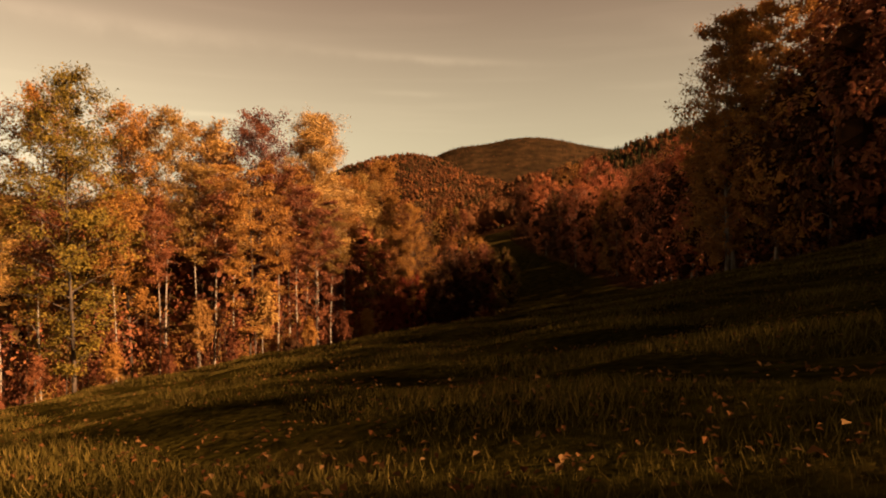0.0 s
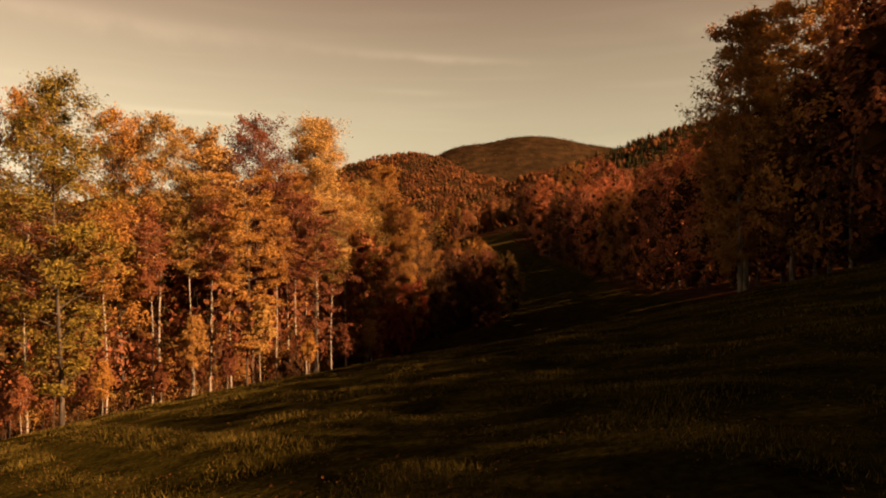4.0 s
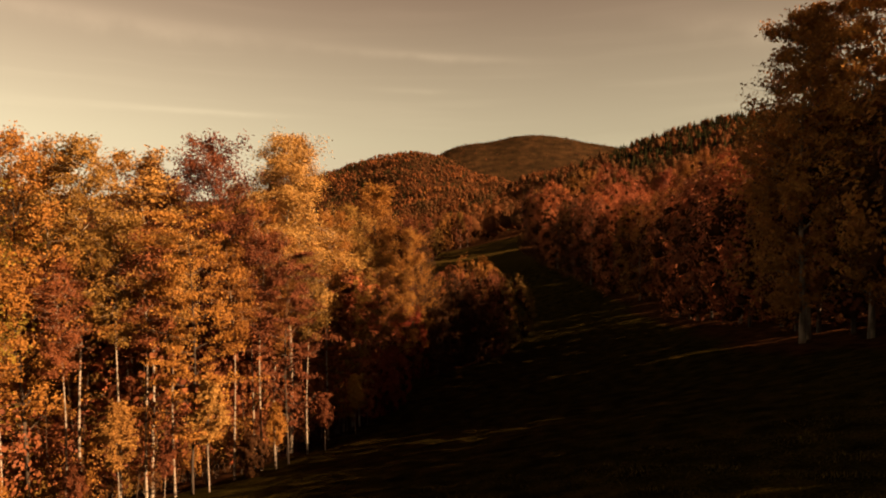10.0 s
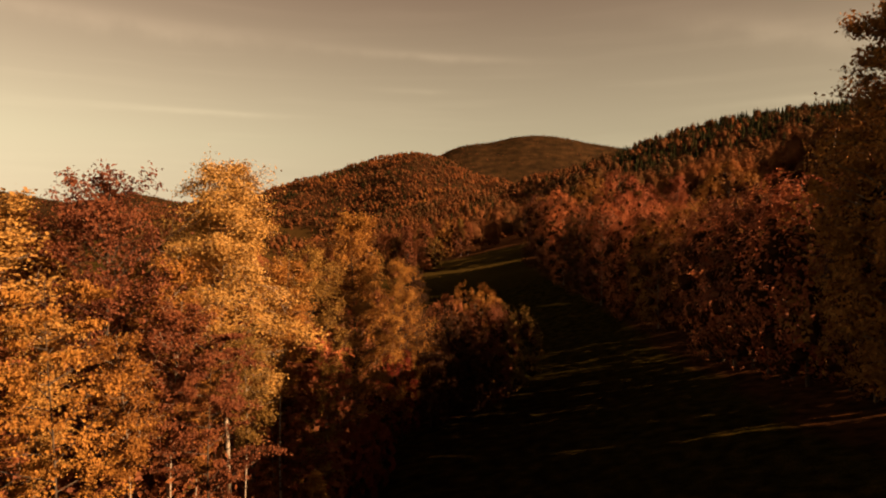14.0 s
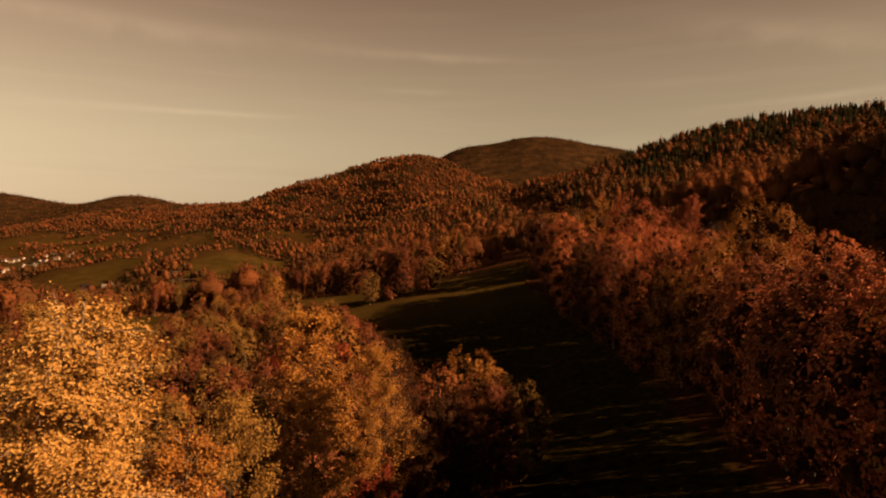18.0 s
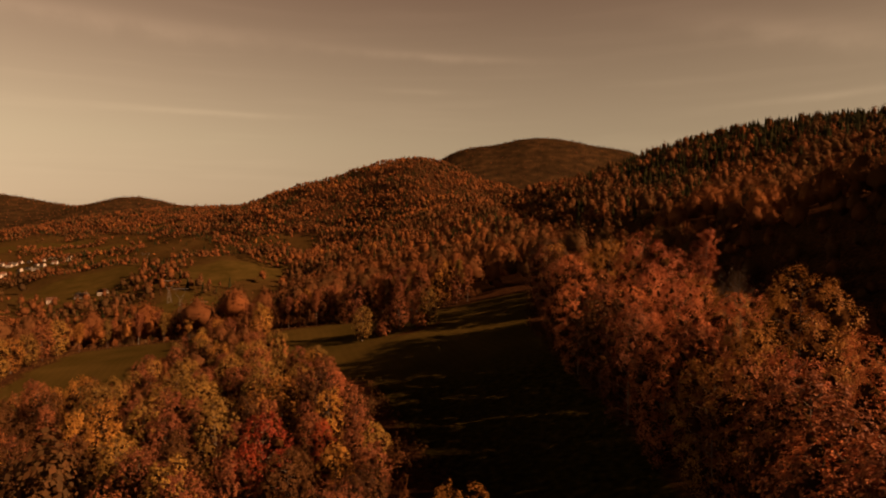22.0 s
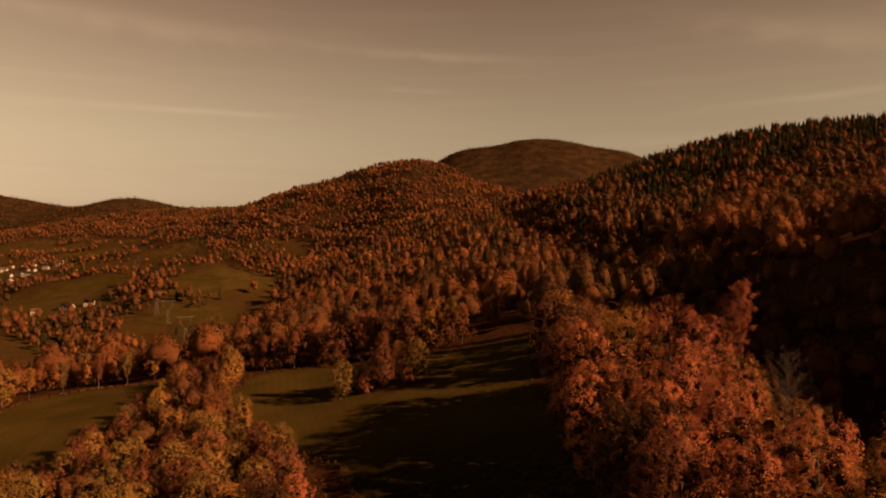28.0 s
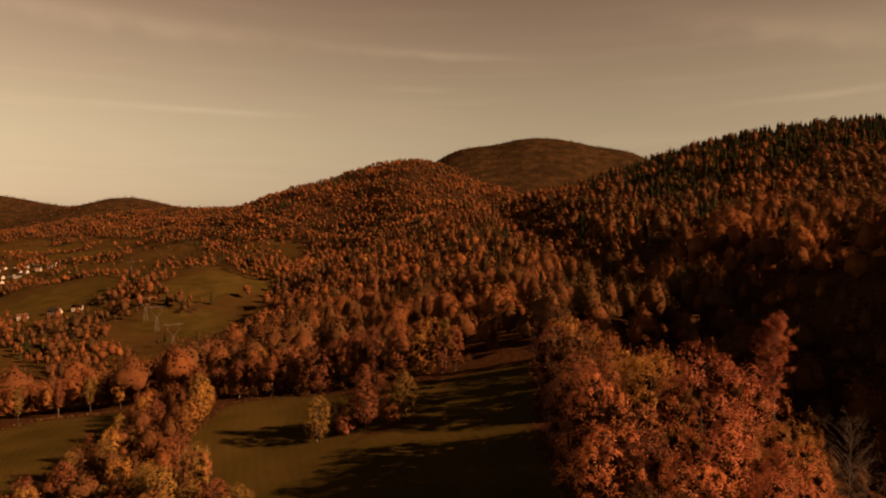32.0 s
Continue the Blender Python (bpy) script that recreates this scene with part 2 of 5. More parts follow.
def ground_material():
    m, n, l, out = node_material("meadow_ground")
    use = n.new("ShaderNodeAttribute")
    use.attribute_name = "land"
    sep = n.new("ShaderNodeSeparateColor")
    l.new(use.outputs["Color"], sep.inputs[0])
    fine, mid, broad = noise_node(n, l, 9.0, 6.0), noise_node(n, l, 0.8, 5.0), noise_node(n, l, 0.06, 4.0)
    grass = ramp(n, [(0.30, (0.014, 0.0115, 0.0030)), (0.55, (0.038, 0.031, 0.006)), (0.75, (0.072, 0.050, 0.012))])
    l.new(mid.outputs[0], grass.inputs[0])
    tuft = ramp(n, [(0.3, (0.4, 0.38, 0.36)), (0.7, (1.3, 1.25, 1.2))])
    l.new(fine.outputs[0], tuft.inputs[0])
    meadow = mixed(n, l, 1.0, grass.outputs[0], tuft.outputs[0], "MULTIPLY")
    # mown field with faint rows
    co, mp, wave = n.new("ShaderNodeTexCoord"), n.new("ShaderNodeMapping"), n.new("ShaderNodeTexWave")
    mp.inputs["Rotation"].default_value = (0, 0, radians(-18))
    wave.inputs["Scale"].default_value, wave.inputs["Distortion"].default_value = 0.13, 9.0
    wave.inputs["Detail"].default_value, wave.inputs["Detail Scale"].default_value = 3.0, 0.25
    l.new(co.outputs["Object"], mp.inputs[0])
    l.new(mp.outputs[0], wave.inputs["Vector"])
    rows = ramp(n, [(0.0, (0.057, 0.040, 0.0112)), (0.55, (0.059, 0.0413, 0.0115)), (1.0, (0.0625, 0.0432, 0.0122))])
    l.new(wave.outputs[0], rows.inputs[0])
    patch = ramp(n, [(0.35, (0.75, 0.78, 0.7)), (0.65, (1.15, 1.1, 1.1))])
    l.new(broad.outputs[0], patch.inputs[0])
    field = mixed(n, l, 1.0, rows.outputs[0], patch.outputs[0], "MULTIPLY")
    litter = ramp(n, [(0.35, (0.026, 0.0135, 0.0075)), (0.6, (0.066, 0.029, 0.012)), (0.8, (0.105, 0.047, 0.016))])
    l.new(mid.outputs[0], litter.inputs[0])
    heath = ramp(n, [(0.30, (0.018, 0.0118, 0.0066)), (0.5, (0.032, 0.0190, 0.0090)), (0.68, (0.052, 0.0285, 0.0125))])
    far = noise_node(n, l, 0.018, 8.0)
    l.new(far.outputs[0], heath.inputs[0])
    col = mixed(n, l, sep.outputs[0], litter.outputs[0], meadow)
    col = mixed(n, l, sep.outputs[1], col, field)
    col = mixed(n, l, sep.outputs[2], col, heath.outputs[0])
    bs, bump = n.new("ShaderNodeBsdfPrincipled"), n.new("ShaderNodeBump")
    bump.inputs["Strength"].default_value, bump.inputs["Distance"].default_value = 0.6, 0.12
    l.new(fine.outputs[0], bump.inputs["Height"])
    l.new(bump.outputs[0], bs.inputs["Normal"])
    bs.inputs["Roughness"].default_value, bs.inputs["Specular IOR Level"].default_value = 1.0, 0.0
    l.new(col, bs.inputs["Base Color"])
    l.new(bs.outputs[0], out.inputs[0])
    return m


M_GROUND = ground_material()


# ---- the lie of the land ----
def smooth_steps(v, knots_x, knots_y, reach):
    v = np.asarray(v, float)
    return sum(np.interp(v + o, knots_x, knots_y) for o in np.linspace(-reach, reach, 9)) / 9


def sig(v):
    return 1 / (1 + np.exp(-np.clip(v, -30, 30)))


def hump(x, y, cx, cy, sx, sy):
    return np.exp(-((x - cx) / sx) ** 2 / 2 - ((y - cy) / sy) ** 2 / 2)


ALONG = ((-400, -60, -10, 0, 10, 20, 30, 40, 48, 57, 70, 85, 100, 115, 135, 160, 200, 258, 290, 350, 5000), (20, 5.5, 2.1, 1.33, 0.3, -0.95, -2.1, -4.2, -6.1, -8.2, -9.6, -11.0, -12.8, -13.8, -13.8, -12.8, -9.5, -3.6, -2.4, -3, -3))
ACROSS = ((-5000, -120, -30, -9, 0, 9, 30, 60, 75, 110, 155, 200, 430, 900, 5000), (-14.5, -14, -6.4, -1.35, 0, 1.35, 6.5, 12, 10.5, 4, 32, 39, 48, 32, 32))
CLIMB = ((-100, 480, 738, 883, 1200, 1600, 5000), (0, 0, 11, 24, 45, 20, 0))


def height(x, y):
    """Height of the bare ground."""
    x, y = np.asarray(x, float), np.asarray(y, float)
    across = smooth_steps(x, *ACROSS, 9)
    # no bank runs on into the far mountain
    across = np.where((x > -60) & (x < 155), across + (np.interp(x, (-60, 155), (-9.9, 32)) - across) * np.clip((y - 2500) / 700, 0, 1), across)
    z = smooth_steps(y, *ALONG, 9) + across
    z = z + smooth_steps(y, *CLIMB, 40) * sig((x + 110) / 70)
    z = z - 66 * sig((-x - 150) / 40) * sig((y - 385) / 45)
    z = z + 48 * hump(x, y, -350, 1060, 130, 150) + 25 * hump(x, y, -600, 1130, 160, 110)
    z = z + 0.035 * np.maximum(y - 1300, 0) * sig((-x - 200) / 200)
    z = z + 122 * np.exp(-((y - 1000) / 350) ** 2 / 2) * sig((x - 316) / 85)
    # an unseen shoulder, added out of view to shade the hollow
    z = z + 58 * hump(x, y, 248, 226, 45, 62)
    wide = np.where(x < -172, 430.0, 270.0)
    z = z + 292 * hump(x, y, -172, 2280, wide, 520)
    z = z + 14 * hump(x, y, -245, 2230, 75, 300)
    z = z + 150 * hump(x, y, -1250, 2900, 480, 500)
    z = z + 455 * hump(x, y, 610, 4000, 950, 600) + 85 * hump(x, y, 570, 3950, 260, 400) + 55 * hump(x, y, 1180, 3950, 170, 400) + 30 * hump(x, y, 860, 3950, 180, 400) + 10 * hump(x, y, 150, 3950, 260, 400) + 58 * hump(x, y, 45, 3950, 130, 400) + 20 * hump(x, y, 1075, 3950, 110, 400)
    z = z + 205 * hump(x, y, -3600, 4100, 1900, 500) + 88 * hump(x, y, -1990, 4050, 170, 400) + 85 * hump(x, y, -2950, 4050, 320, 400) + 25 * hump(x, y, -1650, 4050, 220, 400)
    rough = np.clip((np.hypot(x, y) - 300) / 1500, 0, 1)
    rough = rough * (1 - 0.9 * np.clip((y - 2500) / 700, 0, 1))
    z = z + 7 * rough * (np.sin(x * 0.021 + 1.3 * np.sin(y * 0.013)) * np.sin(y * 0.017 + 2) + 0.5 * np.sin(x * 0.05 + y * 0.043))
    near = np.clip(1.3 - np.hypot(x, y) / 300, 0, 1)
    z = z + near * (0.10 * np.sin(x * 0.9 + 1.7 * np.sin(y * 0.37)) * np.sin(y * 0.7 + x * 0.2) + 0.06 * np.sin(x * 2.3 + y * 1.9))
    return z


def inside(x, y, poly):
    x, y = np.asarray(x, float), np.asarray(y, float)
    hit = np.zeros(x.shape, bool)
    for (x0, y0), (x1, y1) in zip(poly, poly[1:] + poly[:1]):
        cross = (y0 > y) != (y1 > y)
        with np.errstate(divide="ignore", invalid="ignore"):
            hit ^= cross & (x < (x1 - x0) * (y - y0) / (y1 - y0 + 1e-12) + x0)
    return hit


MEADOW = [(-48, -90), (-38, 0), (-28, 38), (-21, 45), (-12, 56), (-4, 75), (-4, 92), (9, 104), (3, 150), (-7, 180), (-17, 212), (-20, 250), (0, 255), (10, 292), (34, 288),
          (27, 233), (33, 160), (32, 120), (29, 90), (25, 64), (28, 45), (30, 20), (36, -90)]
NEAR_FIELD = [(-17, 212), (-38, 229), (-62, 265), (-64, 305), (-45, 309), (-31, 302), (-18, 296), (8, 292), (4, 264), (-8, 258), (-16, 250), (-10, 225)]
LEFT_FIELD = [(-94, 214), (-88, 240), (-87, 268), (-94, 300), (-104, 316), (-130, 314), (-140, 296), (-136, 262), (-130, 232), (-114, 210)]
# open pastures among the far woods: centre, half sizes, turn
PASTURES = [(-530, 990, 88, 84, 10), (-320, 968, 62, 62, 10), (-258, 978, 26, 28, 0), (-262, 800, 34, 70, 15), (-330, 840, 26, 40, 15), (-252, 690, 24, 40, 12), (-490, 890, 66, 36, 0), (-25, 533, 12, 24, 0), (52, 612, 13, 46, 8), (130, 492, 30, 13, 0),
            (-700, 1350, 120, 46, 0), (-880, 1230, 130, 50, -10), (-1000, 1850, 170, 60, 0), (-640, 830, 90, 40, 0), (-1300, 2030, 260, 70, 5), (-1000, 2250, 130, 40, 0), (-900, 1560, 150, 60, 20)]


def open_land(x, y):
    """1 on meadow, 2 on a mown field, 0 in the woods."""
    x, y = np.asarray(x, float), np.asarray(y, float)
    kind = np.zeros(x.shape, int)
    for cx, cy, a, b, turn in PASTURES:
        c, s = math.cos(radians(turn)), math.sin(radians(turn))
        u, v = (x - cx) * c + (y - cy) * s, -(x - cx) * s + (y - cy) * c
        edge = 1 + 0.18 * np.sin(np.arctan2(v, u) * 3 + cx)
        kind[(u / a) ** 2 + (v / b) ** 2 < edge] = 2
    kind[inside(x, y, MEADOW)] = 1
    kind[inside(x, y, NEAR_FIELD) | inside(x, y, LEFT_FIELD)] = 2
    return kind


def grid_lines(lo, hi, fine, n_lo, n_hi, near_lo, near_hi):
    """Grid positions: even between near_lo and near_hi, ever wider outside."""
    mid = np.arange(near_lo, near_hi + 0.01, fine)
    def out(length, count):
        k = 1.5
        for _ in range(60):
            r = k
            total = fine * (r ** count - 1) / (r - 1)
            k = k - 0.01 if total > length else k
        steps = fine * np.cumsum(r ** np.arange(1, count + 1))
        return steps * length / steps[-1]
    return np.concatenate([near_lo - out(near_lo - lo, n_lo)[::-1], mid, near_hi + out(hi - near_hi, n_hi)])


def big_mesh(name, verts, faces, material, smooth=False):
    """A mesh from arrays; faces all with the same number of corners."""
    verts, faces = np.asarray(verts, np.float32), np.asarray(faces, np.int32)
    me = bpy.data.meshes.new(name)
    k = faces.shape[1]
    me.vertices.add(len(verts))
    me.vertices.foreach_set("co", verts.ravel())
    me.loops.add(faces.size)
    me.loops.foreach_set("vertex_index", faces.ravel())
    me.polygons.add(len(faces))
    me.polygons.foreach_set("loop_start", np.arange(0, faces.size, k, dtype=np.int32))
    me.polygons.foreach_set("use_smooth", np.full(len(faces), smooth))
    me.update(calc_edges=True)
    me.materials.append(material)
    return me


gx = grid_lines(-4600, 4600, 2.0, 95, 95, -110, 90)
gy = grid_lines(-600, 4750, 2.0, 40, 150, -40, 320)
GX, GY = np.meshgrid(gx, gy)
GZ = height(GX, GY)
idx = np.arange(GX.size).reshape(GX.shape)
gfaces = np.stack([idx[:-1, :-1], idx[:-1, 1:], idx[1:, 1:], idx[1:, :-1]], -1).reshape(-1, 4)
ground_me = big_mesh("ground", np.stack([GX, GY, GZ], -1).reshape(-1, 3), gfaces, M_GROUND, True)
land = open_land(GX, GY).ravel()
attr = ground_me.attributes.new("land", "FLOAT_COLOR", "POINT")
cols = np.zeros((GX.size, 4), np.float32)
# darker meadow grass kept up to y 195: valley shade put into the colour
cols[:, 0], cols[:, 1], cols[:, 3] = land == 1, np.where(land == 2, 1, (land == 1) * np.clip((GY.ravel() - 195) / 25, 0, 1)), 1
cols[:, 2] = np.clip((GY.ravel() - 2300) / 500, 0, 1)
# rough pasture on the valley floor
floor = (GX.ravel() < -165 - 0.12 * (GY.ravel() - 480)) & (GY.ravel() > 480) & (GZ.ravel() < 25)
cols[floor & (land == 0), 1] = 0.55
attr.data.foreach_set("color", cols.ravel())
ground = tagged(new("ground", ground_me), "grassy hillside meadow falling into a wooded valley with far hills", "ground", kind="structure")


# ---- trees ----
def tube(verts, faces, points, radii, sides=6):
    """Adds a tapered tube along the points; quads, closed by the taper."""
    start = len(verts)
    pts = [Vector(p) for p in points]
    for k, (p, r) in enumerate(zip(pts, radii)):
        d = (pts[min(k + 1, len(pts) - 1)] - pts[max(k - 1, 0)]).normalized()
        u = d.orthogonal().normalized()
        w = d.cross(u)
        for s in range(sides):
            a = 2 * math.pi * s / sides
            verts.append(p + (u * math.cos(a) + w * math.sin(a)) * r)
    for k in range(len(pts) - 1):
        for s in range(sides):
            a, b = start + k * sides + s, start + k * sides + (s + 1) % sides
            faces.append((a, b, b + sides, a + sides))


def ico(splits=0):
    t = (1 + 5 ** 0.5) / 2
    v = np.array([(-1, t, 0), (1, t, 0), (-1, -t, 0), (1, -t, 0), (0, -1, t), (0, 1, t), (0, -1, -t), (0, 1, -t), (t, 0, -1), (t, 0, 1), (-t, 0, -1), (-t, 0, 1)], float)
    v /= np.linalg.norm(v[0])
    f = [(0, 11, 5), (0, 5, 1), (0, 1, 7), (0, 7, 10), (0, 10, 11), (1, 5, 9), (5, 11, 4), (11, 10, 2), (10, 7, 6), (7, 1, 8),
         (3, 9, 4), (3, 4, 2), (3, 2, 6), (3, 6, 8), (3, 8, 9), (4, 9, 5), (2, 4, 11), (6, 2, 10), (8, 6, 7), (9, 8, 1)]
    for _ in range(splits):
        pts, mids, g = [tuple(p) for p in v], {}, []
        def halfway(a, b):
            k = (min(a, b), max(a, b))
            if k not in mids:
                m = np.array(pts[a]) + np.array(pts[b])
                pts.append(tuple(m / np.linalg.norm(m)))
                mids[k] = len(pts) - 1
            return mids[k]
        for a, b, c in f:
            d, e, h = halfway(a, b), halfway(b, c), halfway(c, a)
            g += [(a, d, h), (d, b, e), (h, e, c), (d, e, h)]
        v, f = np.array(pts), g
    return v, np.array(f)


# crown forms, in parts of the tree's height: where the crown begins, its widest height, half width; droop of the twigs;
# sprays along thin twigs, or rounded lobes heaped into a dense crown
FORMS = {
    "birch": dict(base=0.42, wide=0.56, half=0.125, droop=0.9, limbs=64, twigs=9, sharp=0.8, leaves=2.4, up=0.9, small=0.75),
    "slim": dict(base=0.56, wide=0.78, half=0.085, droop=0.35, limbs=34, twigs=7, sharp=0.8, leaves=0.55, up=0.9),
    "high": dict(base=0.26, wide=0.64, half=0.16, droop=0.0, limbs=50, twigs=9, sharp=0.7, leaves=1.0, up=0.9),
    "maple": dict(base=0.14, wide=0.60, half=0.26, droop=0.05, limbs=40, twigs=8, sharp=0.5, leaves=0.8, up=0.25, flat=0.35),
    "bare": dict(base=0.2, wide=0.6, half=0.26, droop=0.0, limbs=60, twigs=7, sharp=0.5, leaves=0.05, up=0.8),
    "pole": dict(base=0.10, wide=0.5, half=0.085, droop=0.1, limbs=36, twigs=5, sharp=0.6, leaves=0.4, up=0.7),
    "tall": dict(base=0.09, wide=0.48, half=0.17, droop=0.15, limbs=60, twigs=9, sharp=0.7, leaves=1.15, up=0.5, puff=0.085, lobes=30),
    "round": dict(puff=0.10, lobes=34, base=0.12, wide=0.58, half=0.23, droop=0.0, limbs=30, sharp=0.55, up=0.45),
    "dome": dict(puff=0.105, lobes=40, base=0.08, wide=0.52, half=0.27, droop=0.0, limbs=30, sharp=0.5, up=0.45),
    "cone": dict(puff=0.075, lobes=44, base=0.12, wide=0.32, half=0.155, droop=0.0, limbs=64, twigs=9, sharp=0.95, leaves=1.5, up=0.75),
    "thicket": dict(puff=0.12, lobes=36, base=0.04, wide=0.48, half=0.34, droop=0.0, limbs=30, sharp=0.5, up=0.45),
    "bush": dict(puff=0.15, lobes=22, base=0.03, wide=0.50, half=0.42, droop=0.0, limbs=20, sharp=0.5, up=0.45),
}
LOBED_UP_TO = {"tall": 1, "round": 3, "dome": 3, "cone": 2, "thicket": 3, "bush": 3}
LEAF_SIZE = {3: 0.062, 2: 0.115, 1: 0.20, 0: 0.34}
LEAF_COUNT = {3: 18500, 2: 11000, 1: 4200, 0: 1500}


def leaf_quads(c, nor, size, lr):
    """Slightly folded leaves at c, facing nor."""
    nor = nor / (np.linalg.norm(nor, axis=1, keepdims=True) + 1e-9)
    u = np.cross(nor, lr.normal(0, 1, c.shape))
    u /= np.linalg.norm(u, axis=1, keepdims=True) + 1e-9
    w = np.cross(nor, u)
    bend = nor * size * 0.25
    return np.stack([c - u * size, c - w * size * 0.62 + bend, c + u * size, c + w * size * 0.62 + bend], 1).reshape(-1, 3)


def spray_crown(f, tall, tips, leaves, size, lr, verts, faces, fine):
    """Leaves strung along thin twigs that leave the limbs; some twigs full, some nearly bare."""
    p0, p1, p2 = (np.array([tuple(t[k]) for t in tips]) for k in range(3))
    reach = np.array([t[3] for t in tips])
    k = np.repeat(np.arange(len(tips)), f["twigs"])
    s = (lr.uniform(0.12, 1.0, len(k)) ** 0.8)[:, None]
    start = np.where(s < 0.5, p0[k] + (p1 - p0)[k] * s * 2, p1[k] + (p2 - p1)[k] * (s * 2 - 1))
    along = (p2 - p0)[k]
    along /= np.linalg.norm(along, axis=1, keepdims=True) + 1e-9
    way = along * 0.6 + lr.normal(0, 0.55, along.shape) * np.array([1, 1, f.get("flat", 0.8)]) + np.array([0, 0, 0.35 * f["up"]])
    way[:, 2] -= f["droop"] * lr.uniform(0.6, 1.8, len(k))
    way /= np.linalg.norm(way, axis=1, keepdims=True) + 1e-9
    length = ((0.025 * tall + 0.20 * reach[k]) * lr.uniform(0.6, 1.5, len(k)))[:, None]
    if fine >= 2:
        for a, b in zip(start, start + way * length):
            tube(verts, faces, [a, b], [0.011, 0.004], 3)
    fill = lr.gamma(0.9, 1.0, len(k))
    pick = lr.choice(len(k), leaves, p=fill / fill.sum())
    q = (lr.uniform(0.05, 1.08, leaves))[:, None]
    loose = 0.0058 * tall + 0.09 * length[pick]
    c = start[pick] + way[pick] * length[pick] * q + np.clip(lr.normal(0, 1, (leaves, 3)), -2, 2) * loose * np.array([1, 1, f.get("flat", 0.9)])
    radial = c * np.array([1, 1, 0]) / (np.linalg.norm(c[:, :2], axis=1, keepdims=True) + 0.3)
    nor = 0.6 * radial + np.array([0, 0, 0.35]) + lr.normal(0, 0.5, c.shape)
    vv = leaf_quads(c, nor, size * lr.uniform(0.55, 1.4, (leaves, 1)), lr)
    return vv, np.arange(len(vv)).reshape(-1, 4)


def lobed_crown(f, tall, axis, leaves, size, lr):
    """Rounded lobes over the crown's outside, each a heap of small leafy clumps round a dense heart."""
    n = f["lobes"]
    s = f["base"] + (0.97 - f["base"]) * ((np.arange(n) + lr.random(n)) / n) ** 0.85
    w = np.where(s < f["wide"], (s - f["base"]) / (f["wide"] - f["base"]), (1 - s) / (1 - f["wide"]))
    a = np.arange(n) * 2.4 + lr.uniform(-0.5, 0.5, n)
    out = tall * f["half"] * (0.12 + 0.80 * np.clip(w, 0, 1) ** f["sharp"]) * lr.uniform(0.62, 1.0, n)
    spine = np.array([tuple(axis(v)) for v in s])
    centre = spine + np.stack([np.cos(a) * out, np.sin(a) * out, -0.035 * tall * np.ones(n)], 1)
    rad = f["puff"] * tall * lr.uniform(0.62, 1.3, n) * np.where(s > 0.85, 0.75, 1.0)
    heart = np.where(s > 0.8, 0.35, 0.62)
    m = 20
    d = lr.normal(0, 1, (n, m, 3))
    d += 0.75 * np.stack([np.cos(a), np.sin(a), 0.7 * np.ones(n)], 1)[:, None, :]
    d /= np.linalg.norm(d, axis=2, keepdims=True) + 1e-9
    clump = centre[:, None, :] + d * (rad[:, None] * lr.uniform(0.86, 1.1, (n, m)))[:, :, None]
    per = max(3, leaves // (n * m))
    e = lr.normal(0, 1, (n, m, per, 3))
    e /= np.linalg.norm(e, axis=3, keepdims=True) + 1e-9
    c = clump[:, :, None, :] + e * (rad[:, None, None] * 0.30 * lr.uniform(0.3, 1.05, (n, m, per)))[..., None] * np.array([0.9, 0.9, 1.15])
    whole = clump - np.array(tuple(axis(0.45 * f["wide"] + 0.5 * f["base"])))
    whole /= np.linalg.norm(whole, axis=2, keepdims=True) + 1e-9
    nor = 0.75 * whole[:, :, None, :] + 0.6 * d[:, :, None, :] + 0.35 * e + lr.normal(0, 0.24, e.shape)
    c, nor = c.reshape(-1, 3), nor.reshape(-1, 3)
    vv = leaf_quads(c, nor, size * lr.uniform(0.55, 1.4, (len(c), 1)), lr)
    ff = np.arange(len(vv)).reshape(-1, 4)
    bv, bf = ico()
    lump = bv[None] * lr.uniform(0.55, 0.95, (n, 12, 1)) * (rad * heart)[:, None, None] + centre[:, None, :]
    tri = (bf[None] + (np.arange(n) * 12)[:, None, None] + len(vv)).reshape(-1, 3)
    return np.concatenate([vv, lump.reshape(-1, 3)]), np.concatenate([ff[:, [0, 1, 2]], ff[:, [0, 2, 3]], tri])


